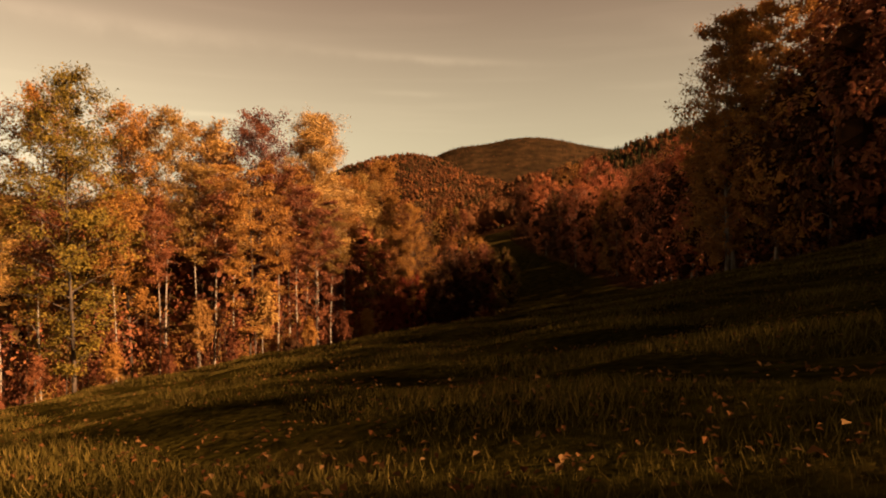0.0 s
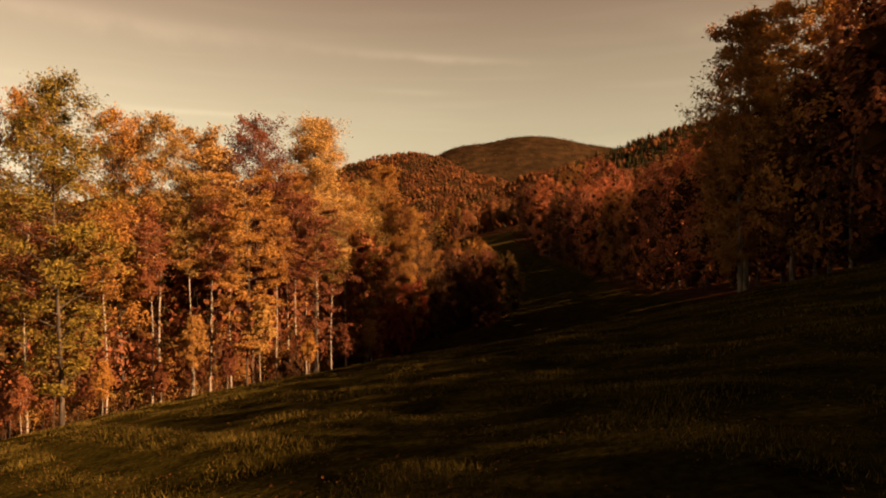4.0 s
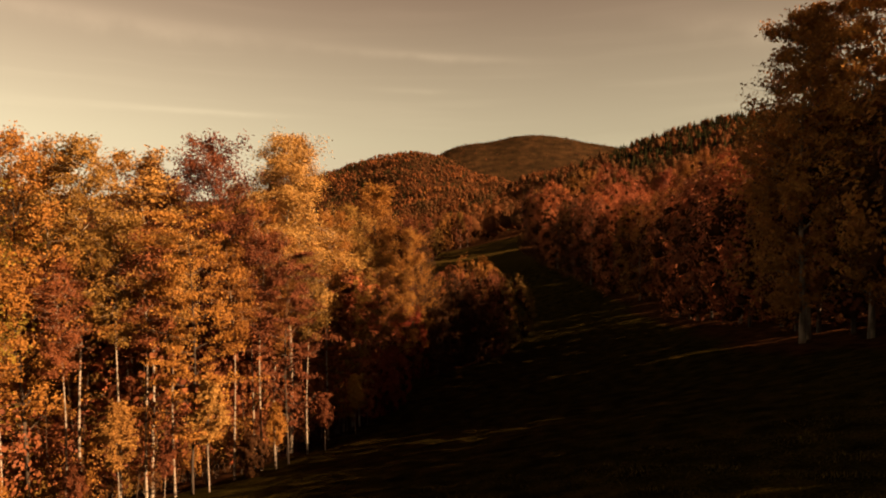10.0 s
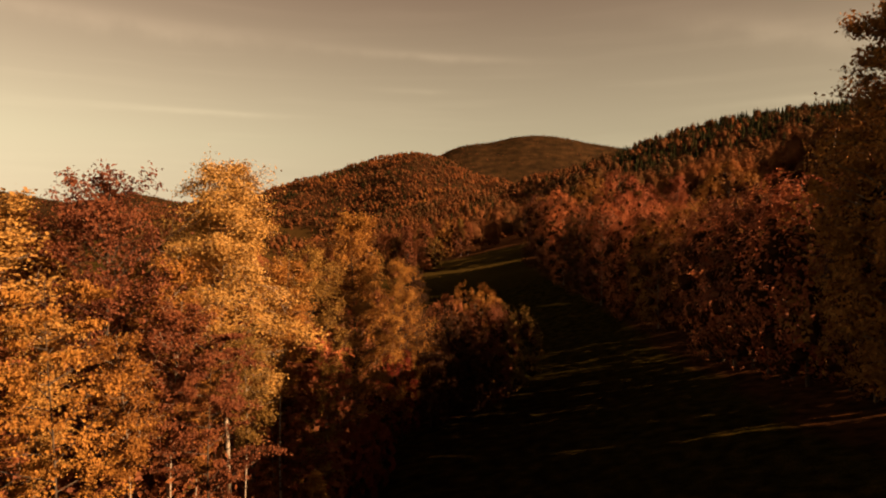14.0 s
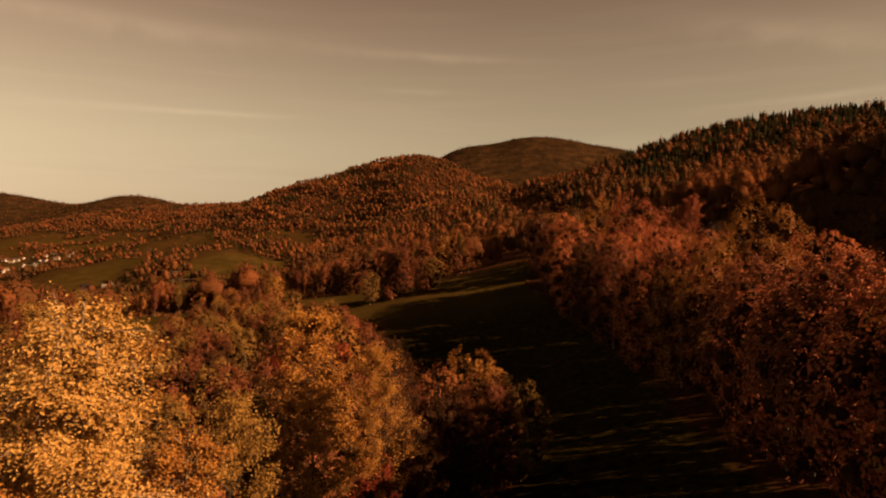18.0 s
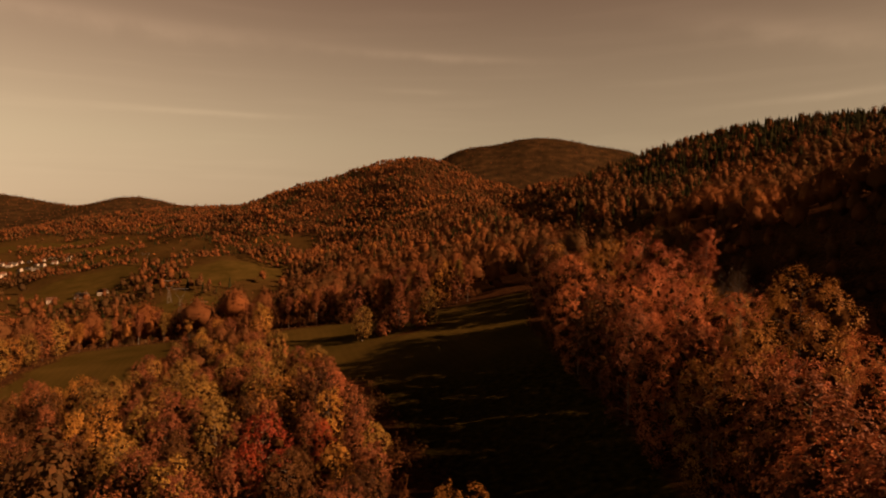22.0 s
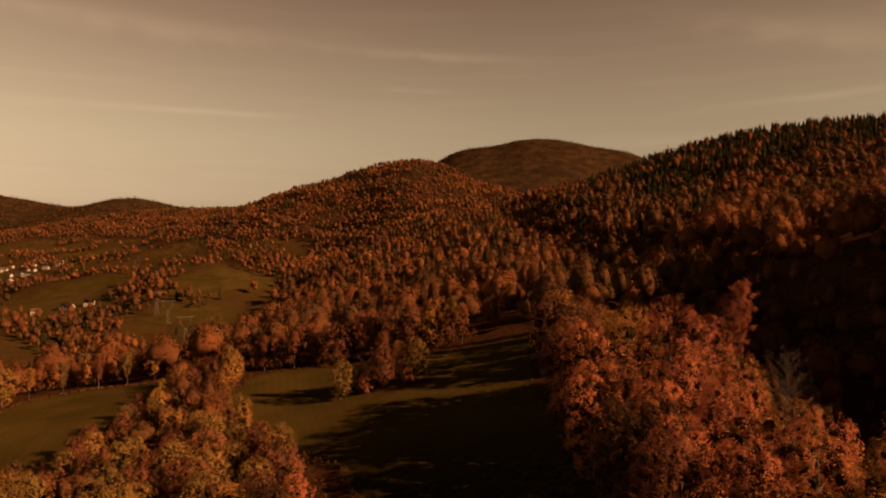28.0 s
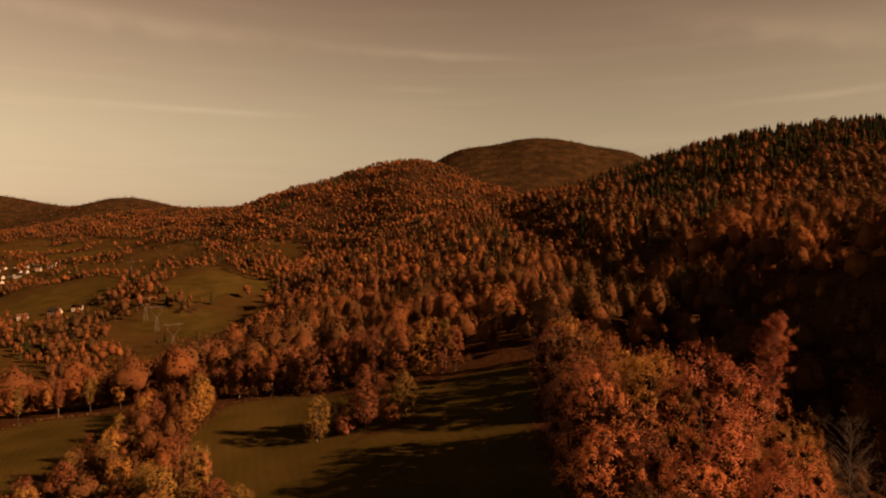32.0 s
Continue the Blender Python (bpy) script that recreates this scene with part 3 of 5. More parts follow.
def tree_meshes(form, tall, seed, fine, bark):
    """Trunk-with-limbs mesh and crown mesh for a tree of that height, standing at the origin."""
    f, r = FORMS[form], random.Random(seed)
    v, q = [], []
    lean = Vector((r.uniform(-0.03, 0.03), r.uniform(-0.03, 0.03), 0)) * tall
    base_r = tall * (0.0054 if form == "birch" else 0.0036 if form in ("slim", "pole") else 0.0055 if fine == 3 else 0.0085)
    def axis(s):
        return Vector((lean.x * s * s + 0.10 * math.sin(s * 7 + seed), lean.y * s * s + 0.10 * math.cos(s * 6 + seed), tall * s))
    steps = 9
    tube(v, q, [axis(k / steps * 0.95) - Vector((0, 0, 0.4 if k == 0 else 0)) for k in range(steps + 1)],
         [max(0.012, base_r * (1.25 if k == 0 else 1) * (1 - k / steps) ** 0.8) for k in range(steps + 1)], 7)
    tips = []
    for k in range(f["limbs"]):
        s = f["base"] + (0.985 - f["base"]) * ((k + r.random()) / f["limbs"]) ** 0.9
        w = (s - f["base"]) / (f["wide"] - f["base"]) if s < f["wide"] else (1 - s) / (1 - f["wide"])
        reach = tall * f["half"] * (0.22 + 0.78 * max(0, w) ** f["sharp"]) * r.uniform(0.6, 1.2)
        a = k * 2.4 + r.uniform(-0.5, 0.5)
        out = Vector((math.cos(a), math.sin(a), 0))
        p0 = axis(s * 0.93)
        rise = reach * f["up"]
        p1 = p0 + out * reach * 0.5 + Vector((0, 0, rise * 0.6))
        p2 = p0 + out * reach + Vector((0, 0, rise - 0.5 * f["droop"] * reach))
        lr = base_r * 0.34 * (1.1 - s)
        tube(v, q, [p0, p1, p2], [lr + 0.012, lr * 0.7 + 0.008, 0.006], 4)
        tips.append((p0, p1, p2, reach))
    lr, hearts = np.random.default_rng(seed), 0
    if fine <= LOBED_UP_TO.get(form, -1):
        vv, ff = lobed_crown(f, tall, axis, LEAF_COUNT[fine], LEAF_SIZE[fine], lr)
        hearts = 20 * f["lobes"]
    else:
        more = 1.7 if fine == 2 else 1.0
        vv, ff = spray_crown(f, tall, tips, int(LEAF_COUNT[fine] * f["leaves"] * more), LEAF_SIZE[fine] * f.get("small", 1.0) / more ** 0.5, lr, v, q, fine)
    trunk = big_mesh("trunk", [tuple(p) for p in v], q, bark, True)
    crown = big_mesh("crown", vv, ff, LEAF["gold"])
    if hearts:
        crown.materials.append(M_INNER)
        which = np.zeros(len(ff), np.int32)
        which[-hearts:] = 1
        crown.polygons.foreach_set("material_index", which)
    return trunk, crown


def build_tree(name, form, tall, seed, fine, bark):
    """One tree, an Empty with trunk and crown under it, kept as a pattern for copies."""
    trunk_me, crown_me = tree_meshes(form, tall, seed, fine, bark)
    top = new(name)
    t, c = new("trunk", trunk_me), new("crown", crown_me)
    t.parent = c.parent = top
    c.material_slots[0].link = "OBJECT"
    return top


PATTERNS = {}


def pattern(form, variant, fine):
    key = (form, variant, fine)
    if key not in PATTERNS:
        bark = M_BIRCH if form == "birch" or (form == "slim" and fine == 3) or (form == "pole" and variant == 0) else (M_PALE if form in ("pole", "slim") or variant == 1 and form != "bare" else M_BARK)
        tall = {"bush": 5.0, "maple": 13.0, "thicket": 13.0}.get(form, 18.0)
        PATTERNS[key] = (build_tree("tree", form, tall, 11 * len(PATTERNS) + 3, fine, bark), tall)
    return PATTERNS[key]


KIND_WORDS = {
    "birch": ("birch_tree", "white-barked birch"), "slim": ("birch_tree", "slender birch"), "pole": ("sapling", "thin young tree"), "round": ("tree", "round-crowned tree"),
    "tall": ("tree", "tall tree"), "cone": ("tree", "pointed tree"), "maple": ("maple_tree", "spreading maple"), "bush": ("bush", "rounded bush"), "bare": ("tree", "almost bare tree"), "dome": ("oak_tree", "dome-crowned oak"), "high": ("tree", "high-crowned tree"), "thicket": ("tree", "dense low tree"),
}
COLOUR_WORDS = {"gold": "golden-yellow", "amber": "amber", "orange": "bright orange", "rust": "rust-brown", "olive": "olive-yellow", "green": "yellowing green", "crimson": "dark red", "dusk": "brown thinning"}
n_trees = 0


def plant(form, x, y, tall, colour, place, group, fine=1, variant=None, girth=1.0):
    global n_trees
    n_trees += 1
    variant = variant if variant is not None else n_trees % {3: 1, 2: 2}.get(fine, 3)
    pat, base = pattern(form, variant, fine)
    s = tall / base
    z = float(height(x, y))
    m = pose(x, y, z - 0.05, 0, 0, (n_trees * 137.5) % 360)
    ob = copy_thing(pat, m)
    ob.name = KIND_WORDS[form][0]
    ob.scale = (s * girth, s * girth, s)
    for child in ob.children:
        if child.name.startswith("crown"):
            child.material_slots[0].material = LEAF[colour]
    tagged(ob, f"{KIND_WORDS[form][1]}, {COLOUR_WORDS[colour]} leaves, {place}", "bush" if form == "bush" else "tree", group)
    return ob


EDGE = "on the lower meadow edge"
# the row on the lower edge of the meadow: form, x, y, height, colour
for form, x, y, tall, colour, girth in [
    ("tall", -23.8, 40.5, 19.8, "green", 1.2), ("high", -28.0, 44.0, 20.5, "amber", 1.0), ("high", -22.5, 45.5, 18.5, "amber", 1.1), ("slim", -20.6, 47.4, 18.8, "olive", 1.1),
    ("slim", -24.5, 50.5, 19.5, "olive", 1.2), ("slim", -18.4, 51.5, 18.5, "gold", 1.5), ("high", -15.6, 53.0, 18.6, "rust", 1.1), ("maple", -14.4, 47.5, 13.2, "amber", 0.85),
    ("birch", -11.8, 58.8, 21.0, "gold", 1.28), ("slim", -13.4, 55.0, 15.0, "amber", 1.2), ("high", -8.3, 66.0, 16.5, "olive", 0.9), ("cone", -7.2, 77.5, 21.2, "amber", 1.25), ("high", -17.0, 64.0, 19.5, "olive", 1.1), ("slim", -19.5, 66.0, 19.0, "amber", 1.4),
    ("slim", -9.6, 62.0, 15.5, "amber", 1.2), ("tall", -4.0, 90.0, 17.5, "amber", 0.9), ("maple", -10.6, 53.2, 10.5, "rust", 0.75), ("tall", -3.2, 96.0, 17.5, "dusk", 0.9),
    ("maple", -30.0, 38.0, 12.0, "rust", 0.9), ("high", -33.5, 41.0, 19.0, "rust", 1.0), ("slim", -27.0, 38.5, 12.0, "gold", 1.1),
    ("slim", -17.2, 48.0, 13.0, "rust", 1.3), ("slim", -12.2, 52.6, 12.0, "rust", 1.3), ("high", -19.5, 55.0, 18.0, "rust", 1.15), ("high", -14.0, 62.0, 17.0, "rust", 0.9),
]:
    plant(form, x, y, tall + 2.5 + 1.9 * math.exp(-((y - 54) / 11) ** 2), colour, EDGE, "trees along the lower edge of the meadow", 3, girth=girth)
for x, y, tall, colour in [(-18.2, 46.6, 17.5, "olive"), (-13.2, 51.0, 15.0, "amber"), (-16.2, 49.0, 16.5, "gold"), (-22.6, 43.6, 16.0, "amber"), (-9.9, 56.4, 15.0, "olive"), (-25.8, 40.4, 15.5, "rust"), (-20.2, 45.2, 15.0, "rust"), (-11.6, 54.0, 13.5, "amber")]:
    plant("slim", x, y, tall, colour, EDGE, "slender birches on the meadow edge", 3, girth=1.2)
for x, y, tall, colour in [(-17.2, 44.6, 6.4, "gold"), (-13.4, 47.0, 6.8, "gold"), (-10.9, 51.8, 4.6, "amber"), (-22.0, 42.0, 4.4, "amber"), (-25.0, 38.8, 4.0, "rust"), (-8.8, 57.0, 4.4, "rust"),
                           (-15.4, 46.0, 3.8, "rust"), (-29.5, 36.6, 4.5, "rust"), (-7.4, 62.5, 5.0, "amber"), (-19.4, 44.6, 3.6, "rust")]:
    plant("birch", x, y, tall, colour, EDGE, "saplings on the meadow edge", 1, girth=1.15)
for x, y, tall, colour in [(-6.4, 70.0, 6.0, "crimson"), (-5.2, 74.0, 5.5, "crimson"), (-12.0, 50.5, 2.6, "dusk"), (-33.0, 36.5, 3.2, "rust"), (-27.0, 37.6, 2.4, "rust")]:
    plant("bush", x, y, tall, colour, EDGE, "shrubs on the meadow edge", 2, girth=0.75)
# thin poles crowded behind the first stems
rp = random.Random(3)
for k in range(46):
    u = rp.random()
    x, y = -33 + 25 * u + rp.uniform(-1.5, 0.5), 42.5 + 22 * u + rp.uniform(0.5, 5.0)
    plant("slim", x, y, rp.uniform(12, 17.5), rp.choice(["rust", "amber", "rust", "olive", "orange"]), EDGE, "thin trees crowding the wood edge", 1, girth=rp.uniform(1.0, 1.5))
for k in range(105):
    u = rp.random()
    x, y = -34 + 28 * u + rp.uniform(-1.2, 0.4), 40.5 + 26 * u + rp.uniform(-0.4, 4.0)
    plant("pole", x, y, rp.uniform(4.0, 14.0), rp.choice(["rust", "amber", "rust", "olive", "gold", "orange"]), EDGE, "thin young trees on the meadow edge", 1, girth=rp.uniform(1.1, 1.7))
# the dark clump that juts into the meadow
# the brown dusk leaves here also carry the clump's shade
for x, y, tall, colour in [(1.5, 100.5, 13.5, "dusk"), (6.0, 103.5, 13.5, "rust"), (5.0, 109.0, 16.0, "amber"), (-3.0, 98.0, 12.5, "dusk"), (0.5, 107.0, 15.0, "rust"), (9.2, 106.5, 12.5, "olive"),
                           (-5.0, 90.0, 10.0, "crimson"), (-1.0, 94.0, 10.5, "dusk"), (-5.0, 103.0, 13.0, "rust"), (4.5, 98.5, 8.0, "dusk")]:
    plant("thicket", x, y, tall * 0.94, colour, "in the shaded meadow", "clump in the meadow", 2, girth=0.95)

# woods behind that row, down to the fields
def scatter(poly, gap, seed, keep=None):
    """Even but irregular places inside a polygon."""
    r = np.random.default_rng(seed)
    px, py = [p[0] for p in poly], [p[1] for p in poly]
    ax, ay = np.meshgrid(np.arange(min(px), max(px), gap), np.arange(min(py), max(py), gap))
    ax[1::2] += gap / 2
    ax, ay = ax.ravel() + r.uniform(-0.36, 0.36, ax.size) * gap, ay.ravel() + r.uniform(-0.36, 0.36, ay.size) * gap
    ok = inside(ax, ay, poly)
    return list(zip(ax[ok], ay[ok]))


LEFT_WOOD = [(-40, 42), (-22, 53), (-13, 66), (-9, 82), (-8, 98), (-5, 112), (-9, 150), (-19, 180), (-28, 212), (-44, 232), (-65, 266), (-66, 300), (-90, 302), (-84, 268), (-85, 240), (-91, 212), (-114, 206), (-150, 205), (-150, 160), (-120, 130), (-80, 60)]
TONES = ["rust", "amber", "olive", "olive", "rust", "dusk", "rust", "dusk", "rust"]
r2 = random.Random(5)
hidden_spots, low_spots = [], []
for x, y in scatter(LEFT_WOOD, 8.6, 21):
    if x < -46 and y < 135:
        hidden_spots.append((x, y))
        continue
    form = r2.choice(["round", "high", "tall", "birch", "cone", "round"]) if y < 100 else r2.choice(["round", "dome", "dome", "round", "tall"])
    # beyond the hollow the crowns level off
    tall = r2.uniform(13, 18) if y < 120 else float(np.clip((-2.5 if x > -58 else -7.0) - height(x, y) + r2.uniform(-3, 1.5), 5, 17 if x > -58 else 14 if y < 205 else 9))
    oak = math.hypot(x + 53, (y - 203) * 0.6) < 20
    if oak:
        form = "dome"
    plant(form, float(x), float(y), tall, r2.choice(["olive", "olive", "rust", "olive"]) if oak else "crimson" if math.hypot(x + 22, y - 150) < 8 else r2.choice(TONES), "in the lower wood", "wood below the meadow", 1 if y > 70 else 0)
for x, y, tall, colour in [(-7.5, 128, 12, "dusk"), (-8, 140, 11.5, "rust"), (-9, 152, 11, "olive"), (-13, 163, 11, "rust"), (-16, 174, 12, "rust"), (-21, 186, 12, "orange"), (-25, 197, 13, "rust"),
                           (-30, 208, 12, "amber"), (-37, 220, 11, "rust"), (-47, 236, 10, "orange"), (-56, 250, 9, "rust"), (-63, 270, 11, "amber"), (-66, 288, 12, "amber"), (-70, 298, 13, "olive"),
                           (-54, 226, 11, "olive"), (-64, 236, 10, "amber"), (-72, 246, 9, "olive"), (-78, 258, 9, "amber"), (-80, 228, 9, "gold"), (-66, 214, 12, "olive"), (-76, 280, 10, "rust"), (-84, 290, 9, "amber")]:
    plant("round", x, y, tall, colour, "at the field edge", "trees at the field edge", 1, girth=1.15)
# hedge trees standing in the mown field
for form, x, y, tall, colour in [("round", -24.5, 257.0, 12.0, "olive"), ("cone", -12.5, 258.5, 17.0, "rust"), ("round", -2.5, 261.0, 12.5, "olive"), ("bush", -18.0, 259.0, 5.0, "rust"),
                                 ("tall", -8.5, 262.0, 13.0, "rust"), ("thicket", -15.5, 261.5, 9.0, "rust"), ("thicket", -20.5, 262.0, 8.0, "dusk"), ("bush", -5.5, 259.5, 5.0, "rust")]:
    plant(form, x, y, tall, colour, "on a field bank", "hedge trees in the field", 2, girth=1.15)

# the row on the far side of the lower field
for k, (x, y) in enumerate([(-133, 226), (-136, 236), (-138, 246), (-140, 256), (-141, 266), (-143, 277), (-144, 288), (-143, 300), (-138, 312), (-129, 320), (-119, 322), (-108, 322)]):
    plant("dome" if k < 7 else "high", x, y, 11.5 + 2.5 * math.sin(k * 2.3) ** 2, ["olive", "rust", "olive", "amber"][k % 4], "at the mown field", "trees round the lower field", 1, girth=1.1)

# tree walls closing the far ends of the fields
rw = random.Random(8)
for (x0, y0), (x1, y1) in [((-160, 334), (-112, 334)), ((-112, 334), (-64, 314)), ((-64, 314), (-22, 305)), ((-22, 305), (16, 297)), ((-66, 322), (14, 306))]:
    k = max(2, round(math.hypot(x1 - x0, y1 - y0) / 6.2))
    for q in range(k):
        x, y = x0 + (x1 - x0) * (q + rw.random() * 0.6) / k, y0 + (y1 - y0) * q / k + rw.uniform(0, 3)
        plant(rw.choice(["tall", "high", "high", "birch", "dome"]), x, y, rw.uniform(10, 14) if x < -64 else rw.uniform(13, 19), rw.choice(["rust", "rust", "amber", "rust", "dusk", "olive"]), "closing the field", "trees closing the fields", 1, girth=1.1)

# the tall dark stand on the upper edge of the meadow
# amber on the leftmost trees also stands in for sun on their tops
for form, x, y, tall, colour in [("tall", 29.3, 63.5, 28.5, "amber"), ("round", 31.5, 69.0, 16.5, "amber"), ("tall", 30.5, 57.5, 26.0, "amber"), ("tall", 43.0, 52.0, 17.0, "rust"), ("round", 31.0, 50.5, 17.0, "dusk"), ("tall", 35.0, 57.0, 31.0, "amber"), ("tall", 27.8, 62.0, 27.5, "amber"), ("tall", 38.5, 60.5, 15.0, "rust"), ("round", 36.0, 54.0, 17.0, "rust"),
                                 ("tall", 33.5, 47.0, 25.0, "rust"), ("tall", 39.0, 43.0, 18.0, "amber"), ("round", 34.5, 34.0, 12.0, "rust"), ("tall", 40.0, 30.0, 12.0, "dusk")]:
    plant(form, x, y, tall, colour, "on the upper meadow edge", "tall stand above the meadow", 2)
# the close-set row added to shade the meadow from above; unseen below y 46
ru = random.Random(12)
for k in range(41):
    y = -52 + 3.8 * k
    x = 32.2 + ru.uniform(-0.8, 1.2) - (0.4 if y > 60 else 0)
    tall = ru.uniform(9.0, 10.0) if y < -12 else ru.uniform(10.1, 10.9) if y < 5 else ru.uniform(10.8, 11.6) if y < 34 else ru.uniform(11.0, 12.2) if y < 46 else ru.uniform(18, 22) if y < 64 else ru.uniform(17, 19) if y < 81 else ru.uniform(17.8, 19.2) if y < 97 else ru.uniform(15.5, 18)
    # orange past y 76: a sunlit look put into the leaf colour
    plant(ru.choice(["round", "dome"]), x, y, tall, ru.choice(["rust", "dusk", "rust", "amber"] if y < 76 else ["orange", "rust", "orange", "rust"]), "on the upper meadow edge", "row on the upper edge of the meadow", 1 if y > -24 else 0)
# a second rank, unseen, added behind it to stop sun through the gaps
for k in range(17):
    plant(ru.choice(["round", "dome"]), 35.3 + ru.uniform(-0.4, 0.4), -18.5 + 3.1 * k, ru.uniform(9.6, 10.3) if k < 10 else ru.uniform(10.2, 11.0), ru.choice(["rust", "dusk"]), "on the upper meadow edge", "row on the upper edge of the meadow", 1, girth=1.15)
UPPER_EDGE = [(31, -70), (33, 20), (36, 42), (40, 66), (34, 74), (36, 92), (62, 92), (62, -70)]
for x, y in scatter(UPPER_EDGE, 10.5, 23):
    if y < 12 or (y > 72 and x > 36):
        low_spots.append((x, y))
        continue
    plant(r2.choice(["tall", "round", "tall"]), float(x), float(y), (r2.uniform(9, 11)) if y < 40 else (r2.uniform(15, 19) if x < 45 else r2.uniform(12, 16)) if y < 62 else (r2.uniform(13, 16) if x < 38 else r2.uniform(12, 14.5)), r2.choice(["rust", "dusk", "amber", "rust"]), "on the upper slope", "wood above the meadow", 0 if y < 30 else 1)
# the dome-crowned grove beyond
for form, x, y, tall, colour in [("dome", 50.5, 135.0, 25.0, "amber"), ("dome", 48.5, 114.5, 20.5, "orange"), ("dome", 43.0, 133.0, 20.0, "amber"), ("dome", 37.5, 161.0, 19.5, "orange"), ("dome", 42.0, 152.0, 19.0, "orange"),
                                 ("dome", 50.5, 152.0, 20.0, "orange"), ("dome", 43.5, 124.0, 17.5, "orange"), ("dome", 41.5, 201.0, 26.0, "amber"), ("dome", 48.5, 197.0, 26.0, "orange"),
                                  ("dome", 39.0, 175.0, 20.0, "orange"), ("dome", 45.0, 183.0, 21.5, "orange"), ("tall", 41.0, 134.0, 15.5, "amber"),
                                 ("dome", 41.0, 143.0, 17.5, "orange"), ("dome", 40.5, 114.0, 15.0, "orange"), ("dome", 46.0, 168.0, 20.0, "orange"), ("dome", 36.0, 187.0, 19.0, "rust"), ("bare", 65.0, 186.0, 18.0, "dusk"),
                                 ("bare", 61.0, 176.0, 16.0, "dusk"), ("high", 75.0, 226.0, 24.5, "orange"), ("dome", 34.0, 201.0, 24.0, "orange"), ("dome", 32.5, 213.0, 21.0, "rust"), ("dome", 31.5, 186.0, 21.0, "orange"), ("dome", 32.5, 171.0, 20.0, "dusk"), ("dome", 33.5, 156.0, 20.0, "rust"), ("dome", 34.5, 141.0, 19.0, "orange"), ("dome", 35.5, 127.0, 18.0, "amber"), ("dome", 37.0, 215.0, 20.0, "rust"), ("dome", 44.0, 221.0, 20.0, "amber"), ("dome", 56.0, 200.0, 21.0, "orange"), ("dome", 52.5, 177.0, 18.5, "orange"), ("dome", 58.0, 188.0, 16.5, "amber"), ("dome", 53.5, 163.0, 18.0, "amber"), ("dome", 56.0, 144.0, 18.0, "rust")]:
    plant(form, x, y, tall, colour, "in the valley grove", "grove above the valley meadow", 2)
GROVE = [(37, 95), (35, 122), (36, 160), (33, 200), (31, 233), (38, 288), (58, 288), (58, 230), (66, 165), (62, 95)]
for x, y in scatter(GROVE, 9.0, 29):
    if x > 50:
        low_spots.append((x, y))
        continue
    plant("dome", float(x), float(y), r2.uniform(18, 20.5) if x < 39 else r2.uniform(11, 14), r2.choice(["rust", "dusk", "rust", "rust", "amber", "dusk"]), "in the valley grove",
          "grove above the valley meadow", 1)


# ---- the far woods, as stuff ----
def add_tone(me, tones):
    at = me.attributes.new("tone", "FLOAT", "POINT")
    at.data.foreach_set("value", np.asarray(tones, np.float32))


